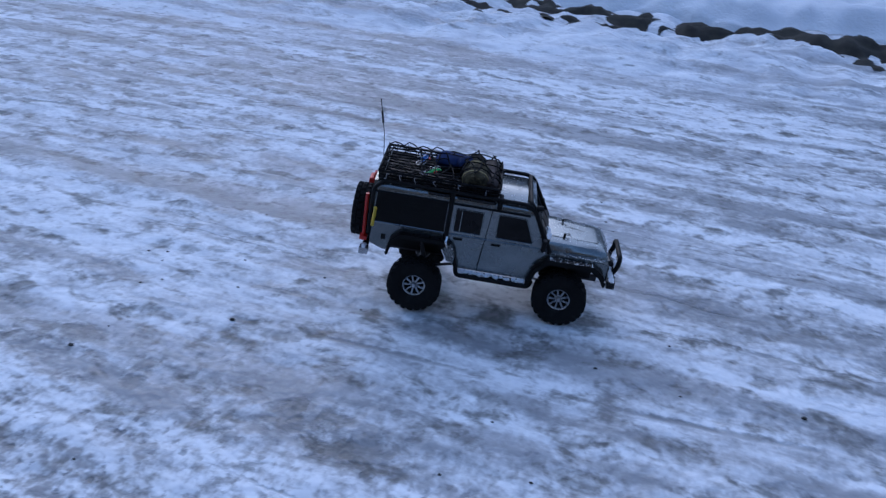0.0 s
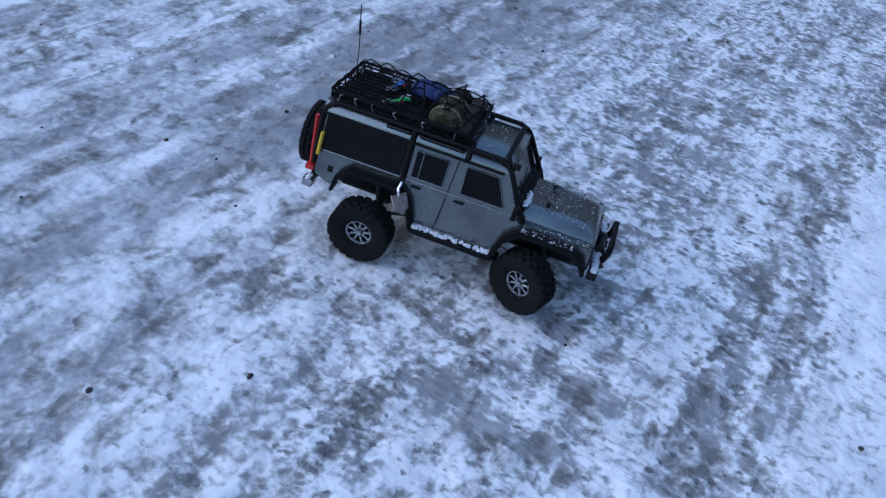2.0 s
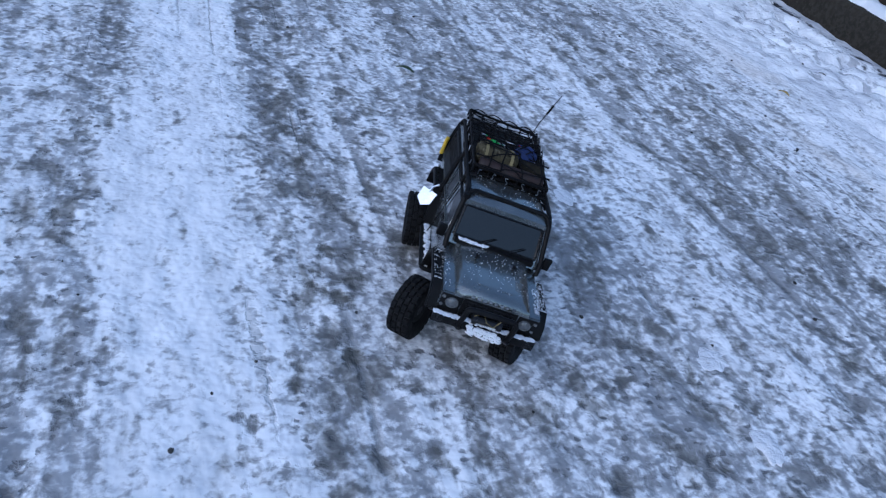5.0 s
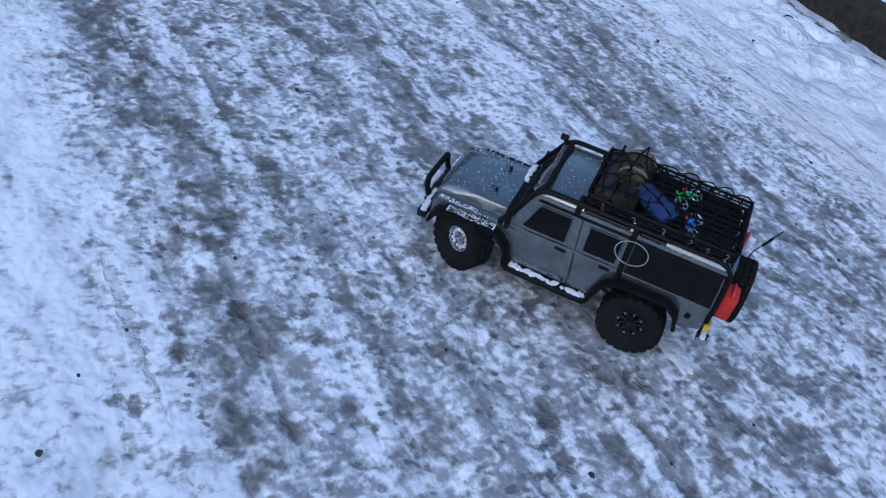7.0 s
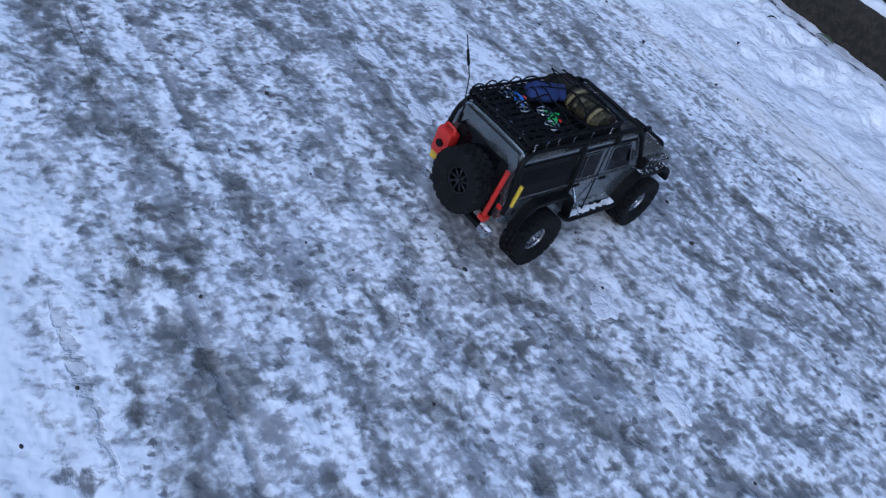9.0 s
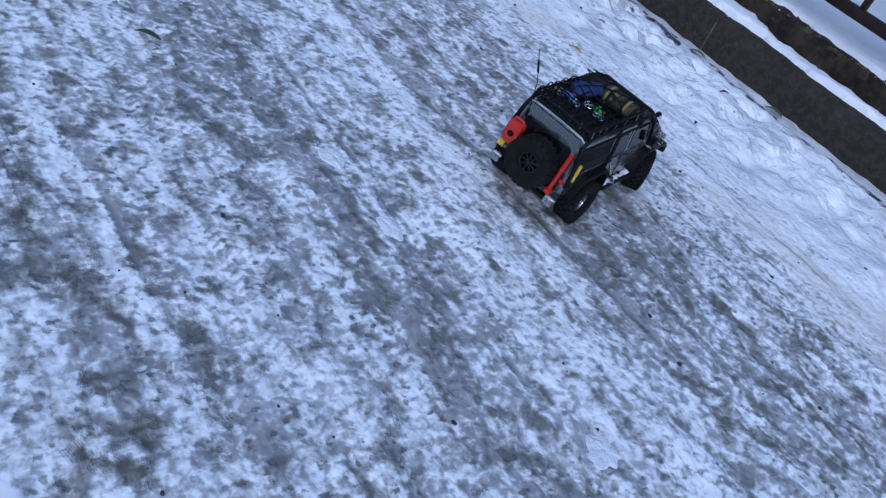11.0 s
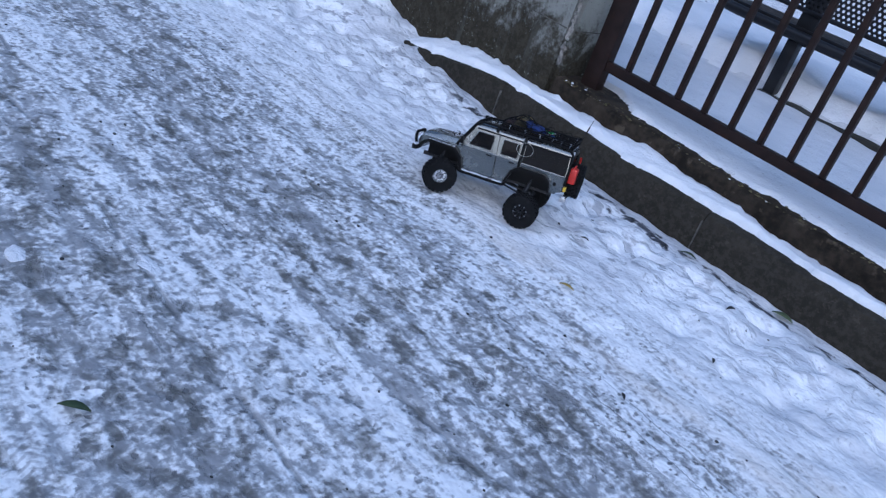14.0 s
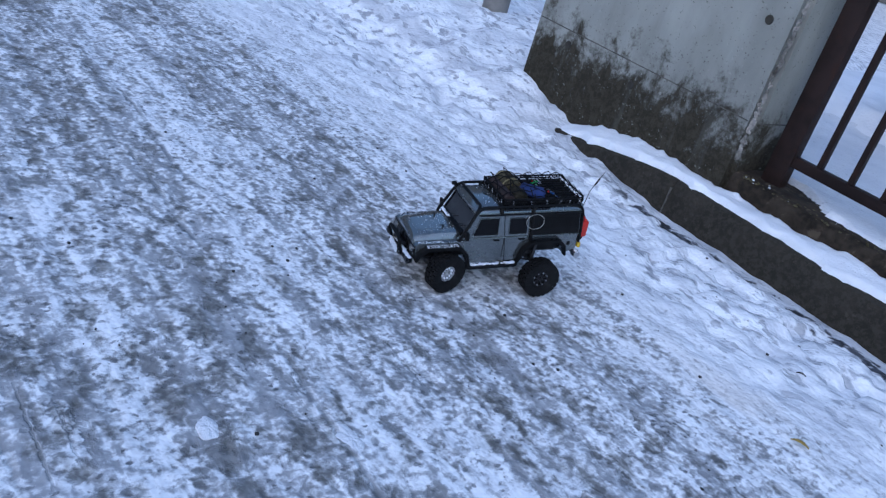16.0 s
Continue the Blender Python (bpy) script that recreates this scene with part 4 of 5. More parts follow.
        part("door_gap", box(-0.0355, -0.0342, -0.001, 0.0012, -0.085, 0.078, 0.0, None, m), BLACK, t)
        for x in (-0.012, -0.088):
            part("door_handle", box(x - 0.009, x + 0.009, min(s * 0.0930, s * 0.0962), max(s * 0.0930, s * 0.0962), 0.170, 0.175, 0.001), BLACK, t)
        # roof shoulder slots
        for x0, x1 in ((-0.100, -0.036), (-0.158, -0.122)):
            a = Vector((x0, s * 0.0815, 0.2785))
            b = Vector((x1, s * 0.0815, 0.2785))
            bm = sweep([a, b], 0.0052, sides=10)
            bmesh.ops.create_uvsphere(bm, u_segments=10, v_segments=6, radius=0.0052, matrix=Matrix.Translation(a))
            bmesh.ops.create_uvsphere(bm, u_segments=10, v_segments=6, radius=0.0052, matrix=Matrix.Translation(b))
            part("roof_slot", bm, GLOSS_BLACK, t)
        # wing top step and flares
        for x0, name in ((AXLE, "front"), (-AXLE - 0.004, "rear")):
            if name == "front":
                o = [(0.070, 0.082), (0.078, 0.082), (0.092, 0.126), (0.114, 0.152), (0.204, 0.152), (0.224, 0.136), (0.236, 0.112), (0.241, 0.118), (0.232, 0.146), (0.208, 0.1655), (0.108, 0.1655), (0.084, 0.136)]
            else:
                o = [(-0.080, 0.088), (-0.074, 0.092), (-0.088, 0.144), (-0.116, 0.170), (-0.216, 0.170), (-0.242, 0.148), (-0.252, 0.106), (-0.245, 0.104), (-0.236, 0.138), (-0.212, 0.157), (-0.120, 0.157), (-0.096, 0.138)]
            y0, y1 = sorted((s * 0.090, s * 0.112))
            flare = part("wheel_flare", prism(o, y0, y1, 0.002), BLACK, t)
            for k in range(5):
                x = x0 - 0.04 + 0.02 * k
                zz = 0.1655 if name == "front" else 0.170
                part("rivet", box(x - 0.002, x + 0.002, s * 0.104 - 0.002, s * 0.104 + 0.002, zz - 0.001, zz + 0.0018), GLOSS_BLACK, flare)
        # side step with snow
        step = part("side_step", sweep(bend([(-0.080, s * 0.088, 0.084), (-0.076, s * 0.110, 0.081), (0.080, s * 0.110, 0.081), (0.086, s * 0.088, 0.084)], 0.012), 0.0048), BLACK, t)
        part("step_plate", box(-0.076, 0.080, min(s * 0.088, s * 0.108), max(s * 0.088, s * 0.108), 0.080, 0.0845, 0.001), BLACK, step)
        bm = bmesh.new()
        rnd = random.Random(5 + s)
        for k in range(90):
            x = -0.072 + 0.150 * rnd.random()
            lump(bm, (x, s * (0.101 + rnd.uniform(-0.004, 0.004)), 0.086 + rnd.uniform(0, 0.002)), (rnd.uniform(0.003, 0.0055), 0.0048 if s < 0 else 0.004, rnd.uniform(0.002, 0.0046) * (1 if s < 0 else 0.7)), k + 40 * s, 1, 0.5)
        part("step_snow", bm, SNOW, step, "snow packed on the side step", "stuff")
        # cage tubes
        part("cage_tube", sweep(bend([(0.098, s * 0.093, 0.176), (0.085, s * 0.095, 0.196), (0.044, s * 0.087, 0.276), (0.028, s * 0.084, 0.2905), (-0.278, s * 0.082, 0.2905), (-0.300, s * 0.084, 0.270), (-0.301, s * 0.0955, 0.186), (-0.300, s * 0.0955, 0.150)], 0.018), 0.0050), BLACK, t)
        part("cage_tube", sweep(bend([(-0.113, s * 0.070, 0.2945), (-0.113, s * 0.083, 0.2890), (-0.113, s * 0.0895, 0.262), (-0.113, s * 0.0975, 0.186), (-0.113, s * 0.0975, 0.150)], 0.014), 0.0046), BLACK, t)
        part("cage_tube", sweep(bend([(-0.024, s * 0.066, 0.2945), (-0.024, s * 0.083, 0.2905), (-0.024, s * 0.0890, 0.268)], 0.014), 0.0046), BLACK, t)
        part("gutter", sweep([(-0.298, s * 0.0865, 0.2625), (0.036, s * 0.0865, 0.2625)], 0.0030, sides=6), BLACK, t)
        # mirror
        mir = part("mirror", box(0.072, 0.081, min(s * 0.100, s * 0.116), max(s * 0.100, s * 0.116), 0.188, 0.217, 0.003), BLACK, t)
        part("mirror_arm", sweep([(0.082, s * 0.094, 0.192), (0.077, s * 0.104, 0.196)], 0.0025), BLACK, mir)
        # fuel cap and rear lights
        part("tail_light", lathe([(0.0, 0.002), (0.006, 0.0015), (0.007, 0.0)], "X", 14, m=Matrix.Translation((-0.2985, s * 0.082, 0.156)) @ Matrix.Diagonal((-1, 1, 1, 1))), RED, t)
        part("side_plate", box(-0.268, -0.256, min(s * 0.0930, s * 0.0948), max(s * 0.0930, s * 0.0948), 0.138, 0.152, 0.001), BLACK, t)
    # windscreen on the raked front
    ax = Vector((-0.038, 0, 0.080)).normalized()
    nrm = Vector((0.080, 0, 0.038)).normalized()
    fm = Matrix(((0, nrm.x, ax.x, 0.0830), (1, 0, 0, 0), (0, nrm.z, ax.z, 0.182), (0, 0, 0, 1)))
    scr = part("windscreen", prism([(-0.083, 0.016), (0.083, 0.016), (0.0805, 0.092), (-0.0805, 0.092)], -0.002, 0.0012, 0.0, fm), SCREEN, t)
    loop = [fm @ Vector((x, 0.001, z)) for x, z in ((-0.083, 0.020), (0.083, 0.020), (0.0795, 0.089), (-0.0795, 0.089))]
    part("windscreen_frame", sweep(bend(loop + [loop[0]], 0.006), 0.0032, sides=7), GLOSS_BLACK, scr)
    part("cage_tube", sweep(bend([(0.044, -0.085, 0.278), (0.032, -0.076, 0.2935), (0.032, 0.076, 0.2935), (0.044, 0.085, 0.278)], 0.012), 0.0042), BLACK, t)
    for y in (-0.03, 0.03):
        part("wiper", sweep([(0.086, y, 0.205), (0.073, y + 0.028, 0.219)], 0.0012, sides=5), BLACK, t)
    lamp = part("roof_lamp", lathe([(0.0, -0.008), (0.0065, -0.008), (0.0078, -0.004), (0.0078, 0.007), (0.0070, 0.0085), (0.0, 0.0085)], "X", 16, m=Matrix.Translation((0.050, -0.087, 0.2875)) @ Matrix.Scale(0.85, 4)), BLACK, t, "small round black lamp on the roof corner")
    part("lamp_bracket", sweep([(0.046, -0.085, 0.274), (0.050, -0.087, 0.284)], 0.0026, sides=6), BLACK, lamp)
    part("cowl", box(0.074, 0.090, -0.080, 0.080, 0.190, 0.202, 0.002), BLACK, t)
    bm = bmesh.new()
    rnd = random.Random(3)
    for k in range(26):
        lump(bm, (0.088 + rnd.uniform(-0.003, 0.004), -0.072 + 0.055 * k / 25, 0.2030), (0.004, 0.004, 0.0028), k, 1, 0.5)
    part("cowl_snow", bm, SNOW, t, "snow gathered below the windscreen", "stuff")
    # nose: grille, lamps, letters, bumper, bull bar
    part("grille", box(0.236, 0.243, -0.052, 0.052, 0.120, 0.166, 0.0015), BLACK, t)
    bm = bmesh.new()
    for k in range(7):
        box(0.2425, 0.2440, -0.046, 0.046, 0.123 + 0.006 * k, 0.1255 + 0.006 * k, 0.0, bm)
    part("grille_bars", bm, GLOSS_BLACK, t)
    bm = bmesh.new()
    for k in range(8):
        y = -0.0385 + 0.011 * k
        box(0.2405, 0.2424, y - 0.0032, y + 0.0032, 0.1715, 0.1765, 0.0, bm)
    part("badge_bars", bm, CHROME, t)
    for s in (-1, 1):
        panel = part("lamp_panel", box(0.2395, 0.2425, min(s * 0.054, s * 0.092), max(s * 0.054, s * 0.092), 0.122, 0.164, 0.001), BLACK, t)
        part("headlight", lathe([(0.0, 0.0045), (0.006, 0.004), (0.0095, 0.002), (0.0115, 0.0025), (0.0125, 0.0)], "X", 22, m=Matrix.Translation((0.2424, s * 0.070, 0.146))), LENS, panel)
        for dz in (-0.010, 0.010):
            part("side_lamp", lathe([(0.0, 0.0022), (0.003, 0.0018), (0.0038, 0.0)], "X", 12, m=Matrix.Translation((0.2424, s * 0.0875, 0.146 + dz))), LENS, panel)
    bumper = part("front_bumper", box(0.246, 0.262, -0.096, 0.096, 0.106, 0.124, 0.003), BLACK, t)
    for s in (-1, 1):
        part("bumper_end", box(0.245, 0.263, min(s * 0.076, s * 0.098), max(s * 0.076, s * 0.098), 0.105, 0.125, 0.003), GLOSS_BLACK, bumper)
        part("shackle", sweep([(0.262 + 0.007 * math.sin(a), s * 0.046 + 0.005 * math.cos(a), 0.110) for a in np.linspace(0, math.pi, 9)], 0.0022, sides=6), DARK_RIM, bumper)
    bm = bmesh.new()
    for k in range(40):
        y = -0.094 + 0.188 * k / 39
        lump(bm, (0.254 + rnd.uniform(-0.002, 0.002), y, 0.125), (0.007, 0.0055, 0.0022 + (0.0045 if abs(y) < 0.03 else 0)), k, 1, 0.5)
    for k in range(70):
        lump(bm, (rnd.uniform(0.268, 0.272), rnd.uniform(-0.031, 0.031), rnd.uniform(0.107, 0.125)), (0.0035, 0.0055, 0.0045), k + 60, 1, 0.5)
    part("bumper_snow", bm, SNOW, bumper, "snow caked on the front bumper", "stuff")
    part("winch", lathe([(0.0, -0.028), (0.010, -0.028), (0.010, -0.020), (0.007, -0.019), (0.007, 0.019), (0.010, 0.020), (0.010, 0.028), (0.0, 0.028)], "Y", 16, m=Matrix.Translation((0.254, 0, 0.134))), DARK_RIM, bumper)
    part("bull_bar", sweep(bend([(0.258, -0.047, 0.110), (0.270, -0.047, 0.142), (0.270, -0.046, 0.167), (0.270, 0.046, 0.167), (0.270, 0.047, 0.142), (0.258, 0.047, 0.110)], 0.012), 0.0055), BLACK, t)
    part("bumper_plate", box(0.264, 0.2685, -0.032, 0.032, 0.103, 0.122, 0.002), BLACK, bumper)
    part("winch_line", sweep([(0.268, 0.020, 0.160), (0.274, 0.008, 0.142), (0.272, -0.006, 0.148), (0.268, -0.016, 0.165), (0.266, -0.03, 0.150)], 0.0009, sides=5), STRAP, t)
    # tail
    part("rear_door", box(-0.3008, -0.296, -0.074, 0.074, 0.118, 0.244, 0.006), BLACK, t)
    part("rear_window", box(-0.3025, -0.299, -0.044, 0.044, 0.196, 0.246, 0.001), GLASS, t)
    # pale tail surround: a broad band under the roof and two posts, the corners cut off
    outer = [(-0.086, 0.184), (-0.080, 0.262), (-0.072, 0.284), (0.072, 0.284), (0.080, 0.262), (0.086, 0.184)]
    inner = [(-0.070, 0.184), (-0.066, 0.244), (-0.052, 0.262), (0.052, 0.262), (0.066, 0.244), (0.070, 0.184)]
    bm = bmesh.new()
    front = [[bm.verts.new((x, y, z)) for y, z in ring] for x in (-0.3030, -0.2950) for ring in (outer, inner)]
    for o, q in ((front[0], front[1]), (front[2], front[3]), (front[0], front[2]), (front[1], front[3])):
        for i in range(5):
            bm.faces.new((o[i], o[i + 1], q[i + 1], q[i]))
    for i in (0, 5):
        bm.faces.new((front[0][i], front[1][i], front[3][i], front[2][i]))
    part("rear_frame", bm, SILVER, t, smooth=False)
    rb = part("rear_bumper", box(-0.318, -0.302, -0.090, 0.090, 0.087, 0.101, 0.003), BLACK, t)
    for s in (-1, 1):
        part("bumper_end", box(-0.322, -0.298, min(s * 0.071, s * 0.095), max(s * 0.071, s * 0.095), 0.085, 0.103, 0.003), CHROME, rb)
        bm = bmesh.new()
        for k in range(8):
            lump(bm, (-0.311, s * (0.073 + 0.0026 * k), 0.1035), (0.007, 0.004, 0.0025), k, 1, 0.5)
        part("bumper_snow", bm, SNOW, rb, "", "stuff")
    spare = part("spare_wheel", lathe([(0.0, -0.012), (0.016, -0.012), (0.018, 0.004), (0.0, 0.004)], "X", 18, m=Matrix.Translation((-0.306, -0.005, 0.163))), BLACK, t)
    turn = Matrix.Translation((-0.3285, -0.005, 0.163)) @ pose(0, 0, 0, 0, 0, 90)
    bm = tyre_bm()
    bmesh.ops.transform(bm, matrix=turn, verts=bm.verts)
    part("tyre", bm, RUBBER, spare)
    bm = rim_bm()
    bmesh.ops.transform(bm, matrix=turn, verts=bm.verts)
    part("rim", bm, DARK_RIM, spare)
    can = part("jerrycan", box(-0.336, -0.306, 0.050, 0.088, 0.162, 0.224, 0.007), RED, t, "red plastic fuel can strapped to the tail")
    part("can_handle", sweep(bend([(-0.321, 0.056, 0.223), (-0.321, 0.058, 0.232), (-0.321, 0.080, 0.232), (-0.321, 0.082, 0.223)], 0.005), 0.0035, sides=7), RED, can)
    part("can_cap", lathe([(0.0, 0.004), (0.008, 0.004), (0.008, 0.0)], "X", 14, m=Matrix.Translation((-0.3362, 0.069, 0.192)) @ Matrix.Diagonal((-1, 1, 1, 1))), BLACK, can)
    part("yellow_bracket", box(-0.312, -0.300, 0.080, 0.098, 0.128, 0.146, 0.002), YELLOW, t)
    part("jack", sweep([(-0.317, -0.070, 0.122), (-0.316, -0.076, 0.246)], 0.0050, sides=6), RED, t, "red lifting jack upright on the tail")
    part("jack_foot", box(-0.326, -0.306, -0.079, -0.063, 0.116, 0.127, 0.002), RED, t)
    part("spade_handle", sweep([(-0.293, -0.0995, 0.174), (-0.289, -0.0995, 0.225)], 0.0042, sides=7), YELLOW, t)
    # aerial
    base = part("aerial_base", sweep([(-0.303, 0.070, 0.240), (-0.303, 0.070, 0.262)], 0.004), BLACK, t)
    part("aerial", sweep([(-0.303, 0.070, 0.262), (-0.312, 0.080, 0.340), (-0.334, 0.104, 0.422)], 0.0012, sides=5), BLACK, base)
    part("aerial_coil", sweep([(-0.3190, 0.0875, 0.365), (-0.3265, 0.0955, 0.393)], 0.0028, sides=7), BLACK, base)
    # small spade and cord ring
    hang = Matrix.Translation((-0.106, -0.1180, 0.160)) @ pose(0, 0, 0, -30, 0, 58) @ Matrix.Scale(1.3, 4)
    tag = part("spade_blade", prism([(-0.0135, 0.0), (0.0135, 0.0), (0.0125, -0.022), (0.0, -0.032), (-0.0125, -0.022)], -0.0008, 0.0008, 0.0, hang), TAG_STEEL, t, "small bright spade blade hanging on the side")
    part("spade_neck", sweep([hang @ Vector(p) for p in ((0.0, 0.0, -0.004), (0.0, 0.0, 0.008), (0.007, 0.0, 0.018))], 0.0024, sides=6), TAG_STEEL, tag)
    part("tag_cord", sweep([(-0.113, -0.100, 0.188), (-0.113, -0.108, 0.178), (-0.112, -0.115, 0.170)], 0.0010, sides=5), BLACK, tag)
    ring = [(-0.119 + 0.0255 * math.cos(a), 0.0970 - 0.0035 * math.sin(a), 0.238 + 0.0255 * math.sin(a)) for a in np.linspace(0, 2 * math.pi, 33)[:-1]]
    part("cord_ring", sweep(ring, 0.00065, sides=5, closed=True), WHITE_CORD, t, "ring of pale cord hung on the side")

    # roof rack
    xr, xf, zl, zu = -0.292, -0.031, 0.2965, 0.3130
    rack = part("roof_rack", sweep(bend([(xr, -0.076, zl), (xf, -0.076, zl), (xf, 0.076, zl), (xr, 0.076, zl), (xr, -0.076, zl)], 0.006), 0.0030, sides=7), BLACK, t)
    part("rack_rail", sweep(bend([(xr - 0.002, -0.078, zu), (xf + 0.002, -0.078, zu), (xf + 0.002, 0.078, zu), (xr - 0.002, 0.078, zu), (xr - 0.002, -0.078, zu)], 0.012), 0.0031, sides=7), BLACK, rack)
    for k in range(7):
        x = xr + (xf - xr) * k / 6
        for s in (-1, 1):
            part("rack_post", sweep([(x, s * 0.076, zl), (x, s * 0.078, zu)], 0.0023, sides=6), BLACK, rack)
    for y in (-0.045, -0.015, 0.015, 0.045):
        for x in (xr - 0.001, xf + 0.001):
            part("rack_post", sweep([(x, y, zl), (x, y, zu)], 0.0023, sides=6), BLACK, rack)
    for k in range(9):
        y = -0.064 + 0.016 * k
        part("rack_slat", box(xr + 0.003, xf - 0.003, y - 0.0052, y + 0.0052, zl - 0.0005, zl + 0.0030, 0.001), BLACK, rack)
    for s in (-1, 1):
        part("rack_rail", sweep([(xr, s * 0.077, 0.3050), (xf, s * 0.077, 0.3050)], 0.0021, sides=6), BLACK, rack)
    part("rack_floor", box(xr + 0.004, xf - 0.004, -0.073, 0.073, 0.2915, 0.2950, 0.001), BLACK, rack)

    # load under a net
    def rolled(x, y0, y1, z, r, seed, sag=0.0024):
        """A soft roll lying across the rack, puckered at its ends."""
        w = y1 - y0
        bm = lathe([(0.0, y0), (r * 0.35, y0 + 0.001), (r * 0.72, y0 - 0.001), (r * 0.95, y0 + 0.003), (r, y0 + 0.008), (r * 0.97, y0 + w * 0.3), (r * 1.01, y0 + w * 0.45), (r * 0.97, y0 + w * 0.65),
                    (r, y1 - 0.008), (r * 0.95, y1 - 0.003), (r * 0.72, y1 + 0.001), (r * 0.35, y1 - 0.001), (0.0, y1)], "Y", 30, m=Matrix.Translation((x, 0, z)))
        for v in bm.verts:
            v.co += sag * noise.noise_vector(v.co * 60 + Vector((seed, 0, 0))) + 0.5 * sag * noise.noise_vector(v.co * 190)
        return bm

    bag = part("camouflage_roll", rolled(-0.078, -0.072, 0.010, 0.3200, 0.0232, 1), CAMO, t, "rolled camouflage bag under the net")
    for y in (-0.058, -0.004):
        part("strap", lathe([(0.0236, -0.0030), (0.0250, -0.0030), (0.0250, 0.0030), (0.0236, 0.0030)], "Y", 24, m=Matrix.Translation((-0.078, y, 0.3200))), STRAP, bag)
    part("maroon_roll", rolled(-0.048, -0.066, 0.068, 0.3120, 0.0142, 4), MAROON, t, "dark maroon bundle across the front of the rack")
    part("dark_roll", rolled(-0.080, 0.016, 0.070, 0.3150, 0.0180, 9), DARK_CLOTH, t, "dark olive bundle under the net")
    # blue rucksack lying on its back, lid towards the front
    lean = Matrix.Translation((-0.126, 0.036, 0.3175)) @ pose(0, 0, 0, 0, -14, -32)
    profile = [(0.0, -0.0330), (0.0130, -0.0325), (0.0190, -0.0285), (0.0205, -0.0180), (0.0212, 0.0), (0.0205, 0.0150), (0.0185, 0.0215), (0.0150, 0.0245), (0.0185, 0.0275), (0.0190, 0.0335), (0.0130, 0.0380), (0.0, 0.0385)]
    bm = lathe(profile, "X", 26, m=lean @ Matrix.Diagonal((1, 1.12, 0.86, 1)))
    for v in bm.verts:
        v.co += 0.0022 * noise.noise_vector(v.co * 75)
    sack = part("blue_bag", bm, BLUE, t, "small blue rucksack")
    for y in (-0.009, 0.009):
        part("bag_strap", sweep([lean @ Vector((x, y, z)) for x, z in ((-0.030, 0.0155), (-0.015, 0.0185), (0.006, 0.0192), (0.022, 0.0170), (0.036, 0.0165))], 0.0014, sides=5), CORD, sack)
    pocket = bmesh.new()
    lump(pocket, lean @ Vector((-0.012, 0.0, 0.0165)), (0.012, 0.011, 0.0055), 6, 2, 0.25)
    part("bag_pocket", pocket, BLUE, sack)

    def bicycle(at, heading, paint):
        m = Matrix.Translation(at) @ pose(0, 0, 0, 74, 0, heading)
        f = part("bicycle", sweep([m @ Vector(p) for p in ((-0.022, 0, 0), (-0.006, 0, 0.016), (0.014, 0, 0.018), (-0.002, 0, 0.0), (-0.006, 0, 0.016))], 0.0026, sides=6), paint, t, "miniature bicycle lying on the rack")
        part("fork", sweep([m @ Vector(p) for p in ((0.022, 0, 0), (0.014, 0, 0.020), (0.010, 0, 0.026))], 0.0017, sides=6), paint, f)
        part("handlebar", sweep([m @ Vector(p) for p in ((0.010, -0.010, 0.027), (0.012, 0, 0.026), (0.010, 0.010, 0.027))], 0.0014, sides=5), BLACK, f)
        part("saddle", sweep([m @ Vector(p) for p in ((-0.012, 0, 0.022), (-0.004, 0, 0.022))], 0.0026, sides=6), RED, f)
        for x in (-0.022, 0.022):
            loop = [m @ Vector((x + 0.0135 * math.cos(a), 0, 0.0135 * math.sin(a))) for a in np.linspace(0, 2 * math.pi, 21)[:-1]]
            w = part("bicycle_wheel", sweep(loop, 0.0014, sides=6, closed=True), CHROME, f)
            bm = bmesh.new()
            for k in range(5):
                a = 2 * math.pi * k / 5
                sweep([m @ Vector((x, 0, 0)), m @ Vector((x + 0.0135 * math.cos(a), 0, 0.0135 * math.sin(a)))], 0.0010, bm, 5)
            part("spokes", bm, CHROME, w)

    bicycle((-0.170, -0.024, 0.3085), 62, GREEN)
    bicycle((-0.200, 0.040, 0.3065), 96, BIKE_BLUE)
    # net and hooks
    rnd = random.Random(11)

    def over(x, y):
        h = zu + 0.003
        across = abs(x + 0.078)
        if across < 0.03:
            h = max(h, (0.3200 if y < 0.012 else 0.3150) + (0.026 if y < 0.012 else 0.0205) * math.sqrt(max(0.0, 1 - (across / 0.03) ** 2)))
        if abs(x + 0.048) < 0.018:
            h = max(h, 0.3120 + 0.0165 * math.sqrt(max(0.0, 1 - ((x + 0.048) / 0.018) ** 2)))
        away = math.hypot((x + 0.126) / 1.5, y - 0.036)
        h = max(h, 0.3375 - 0.024 * (away / 0.026) ** 2)
        slack = 0.006 * math.sin(math.pi * (y + 0.078) / 0.156) if x < -0.165 else 0.0
        return h - slack + 0.0015

    bm = bmesh.new()
    for k in range(9):
        x0 = -0.290 + 0.032 * k
        for skew in (0.036, -0.036):
            pts = []
            for i in range(19):
                f = i / 18
                y = -0.078 + 0.156 * f
                x = min(xf + 0.002, max(xr - 0.002, x0 + skew * (f - 0.5) + 0.004 * math.sin(7 * f + k)))
                pts.append((x, y, over(x, y) + rnd.uniform(-0.0012, 0.0012)))
            sweep(pts, 0.0015, bm, 5)
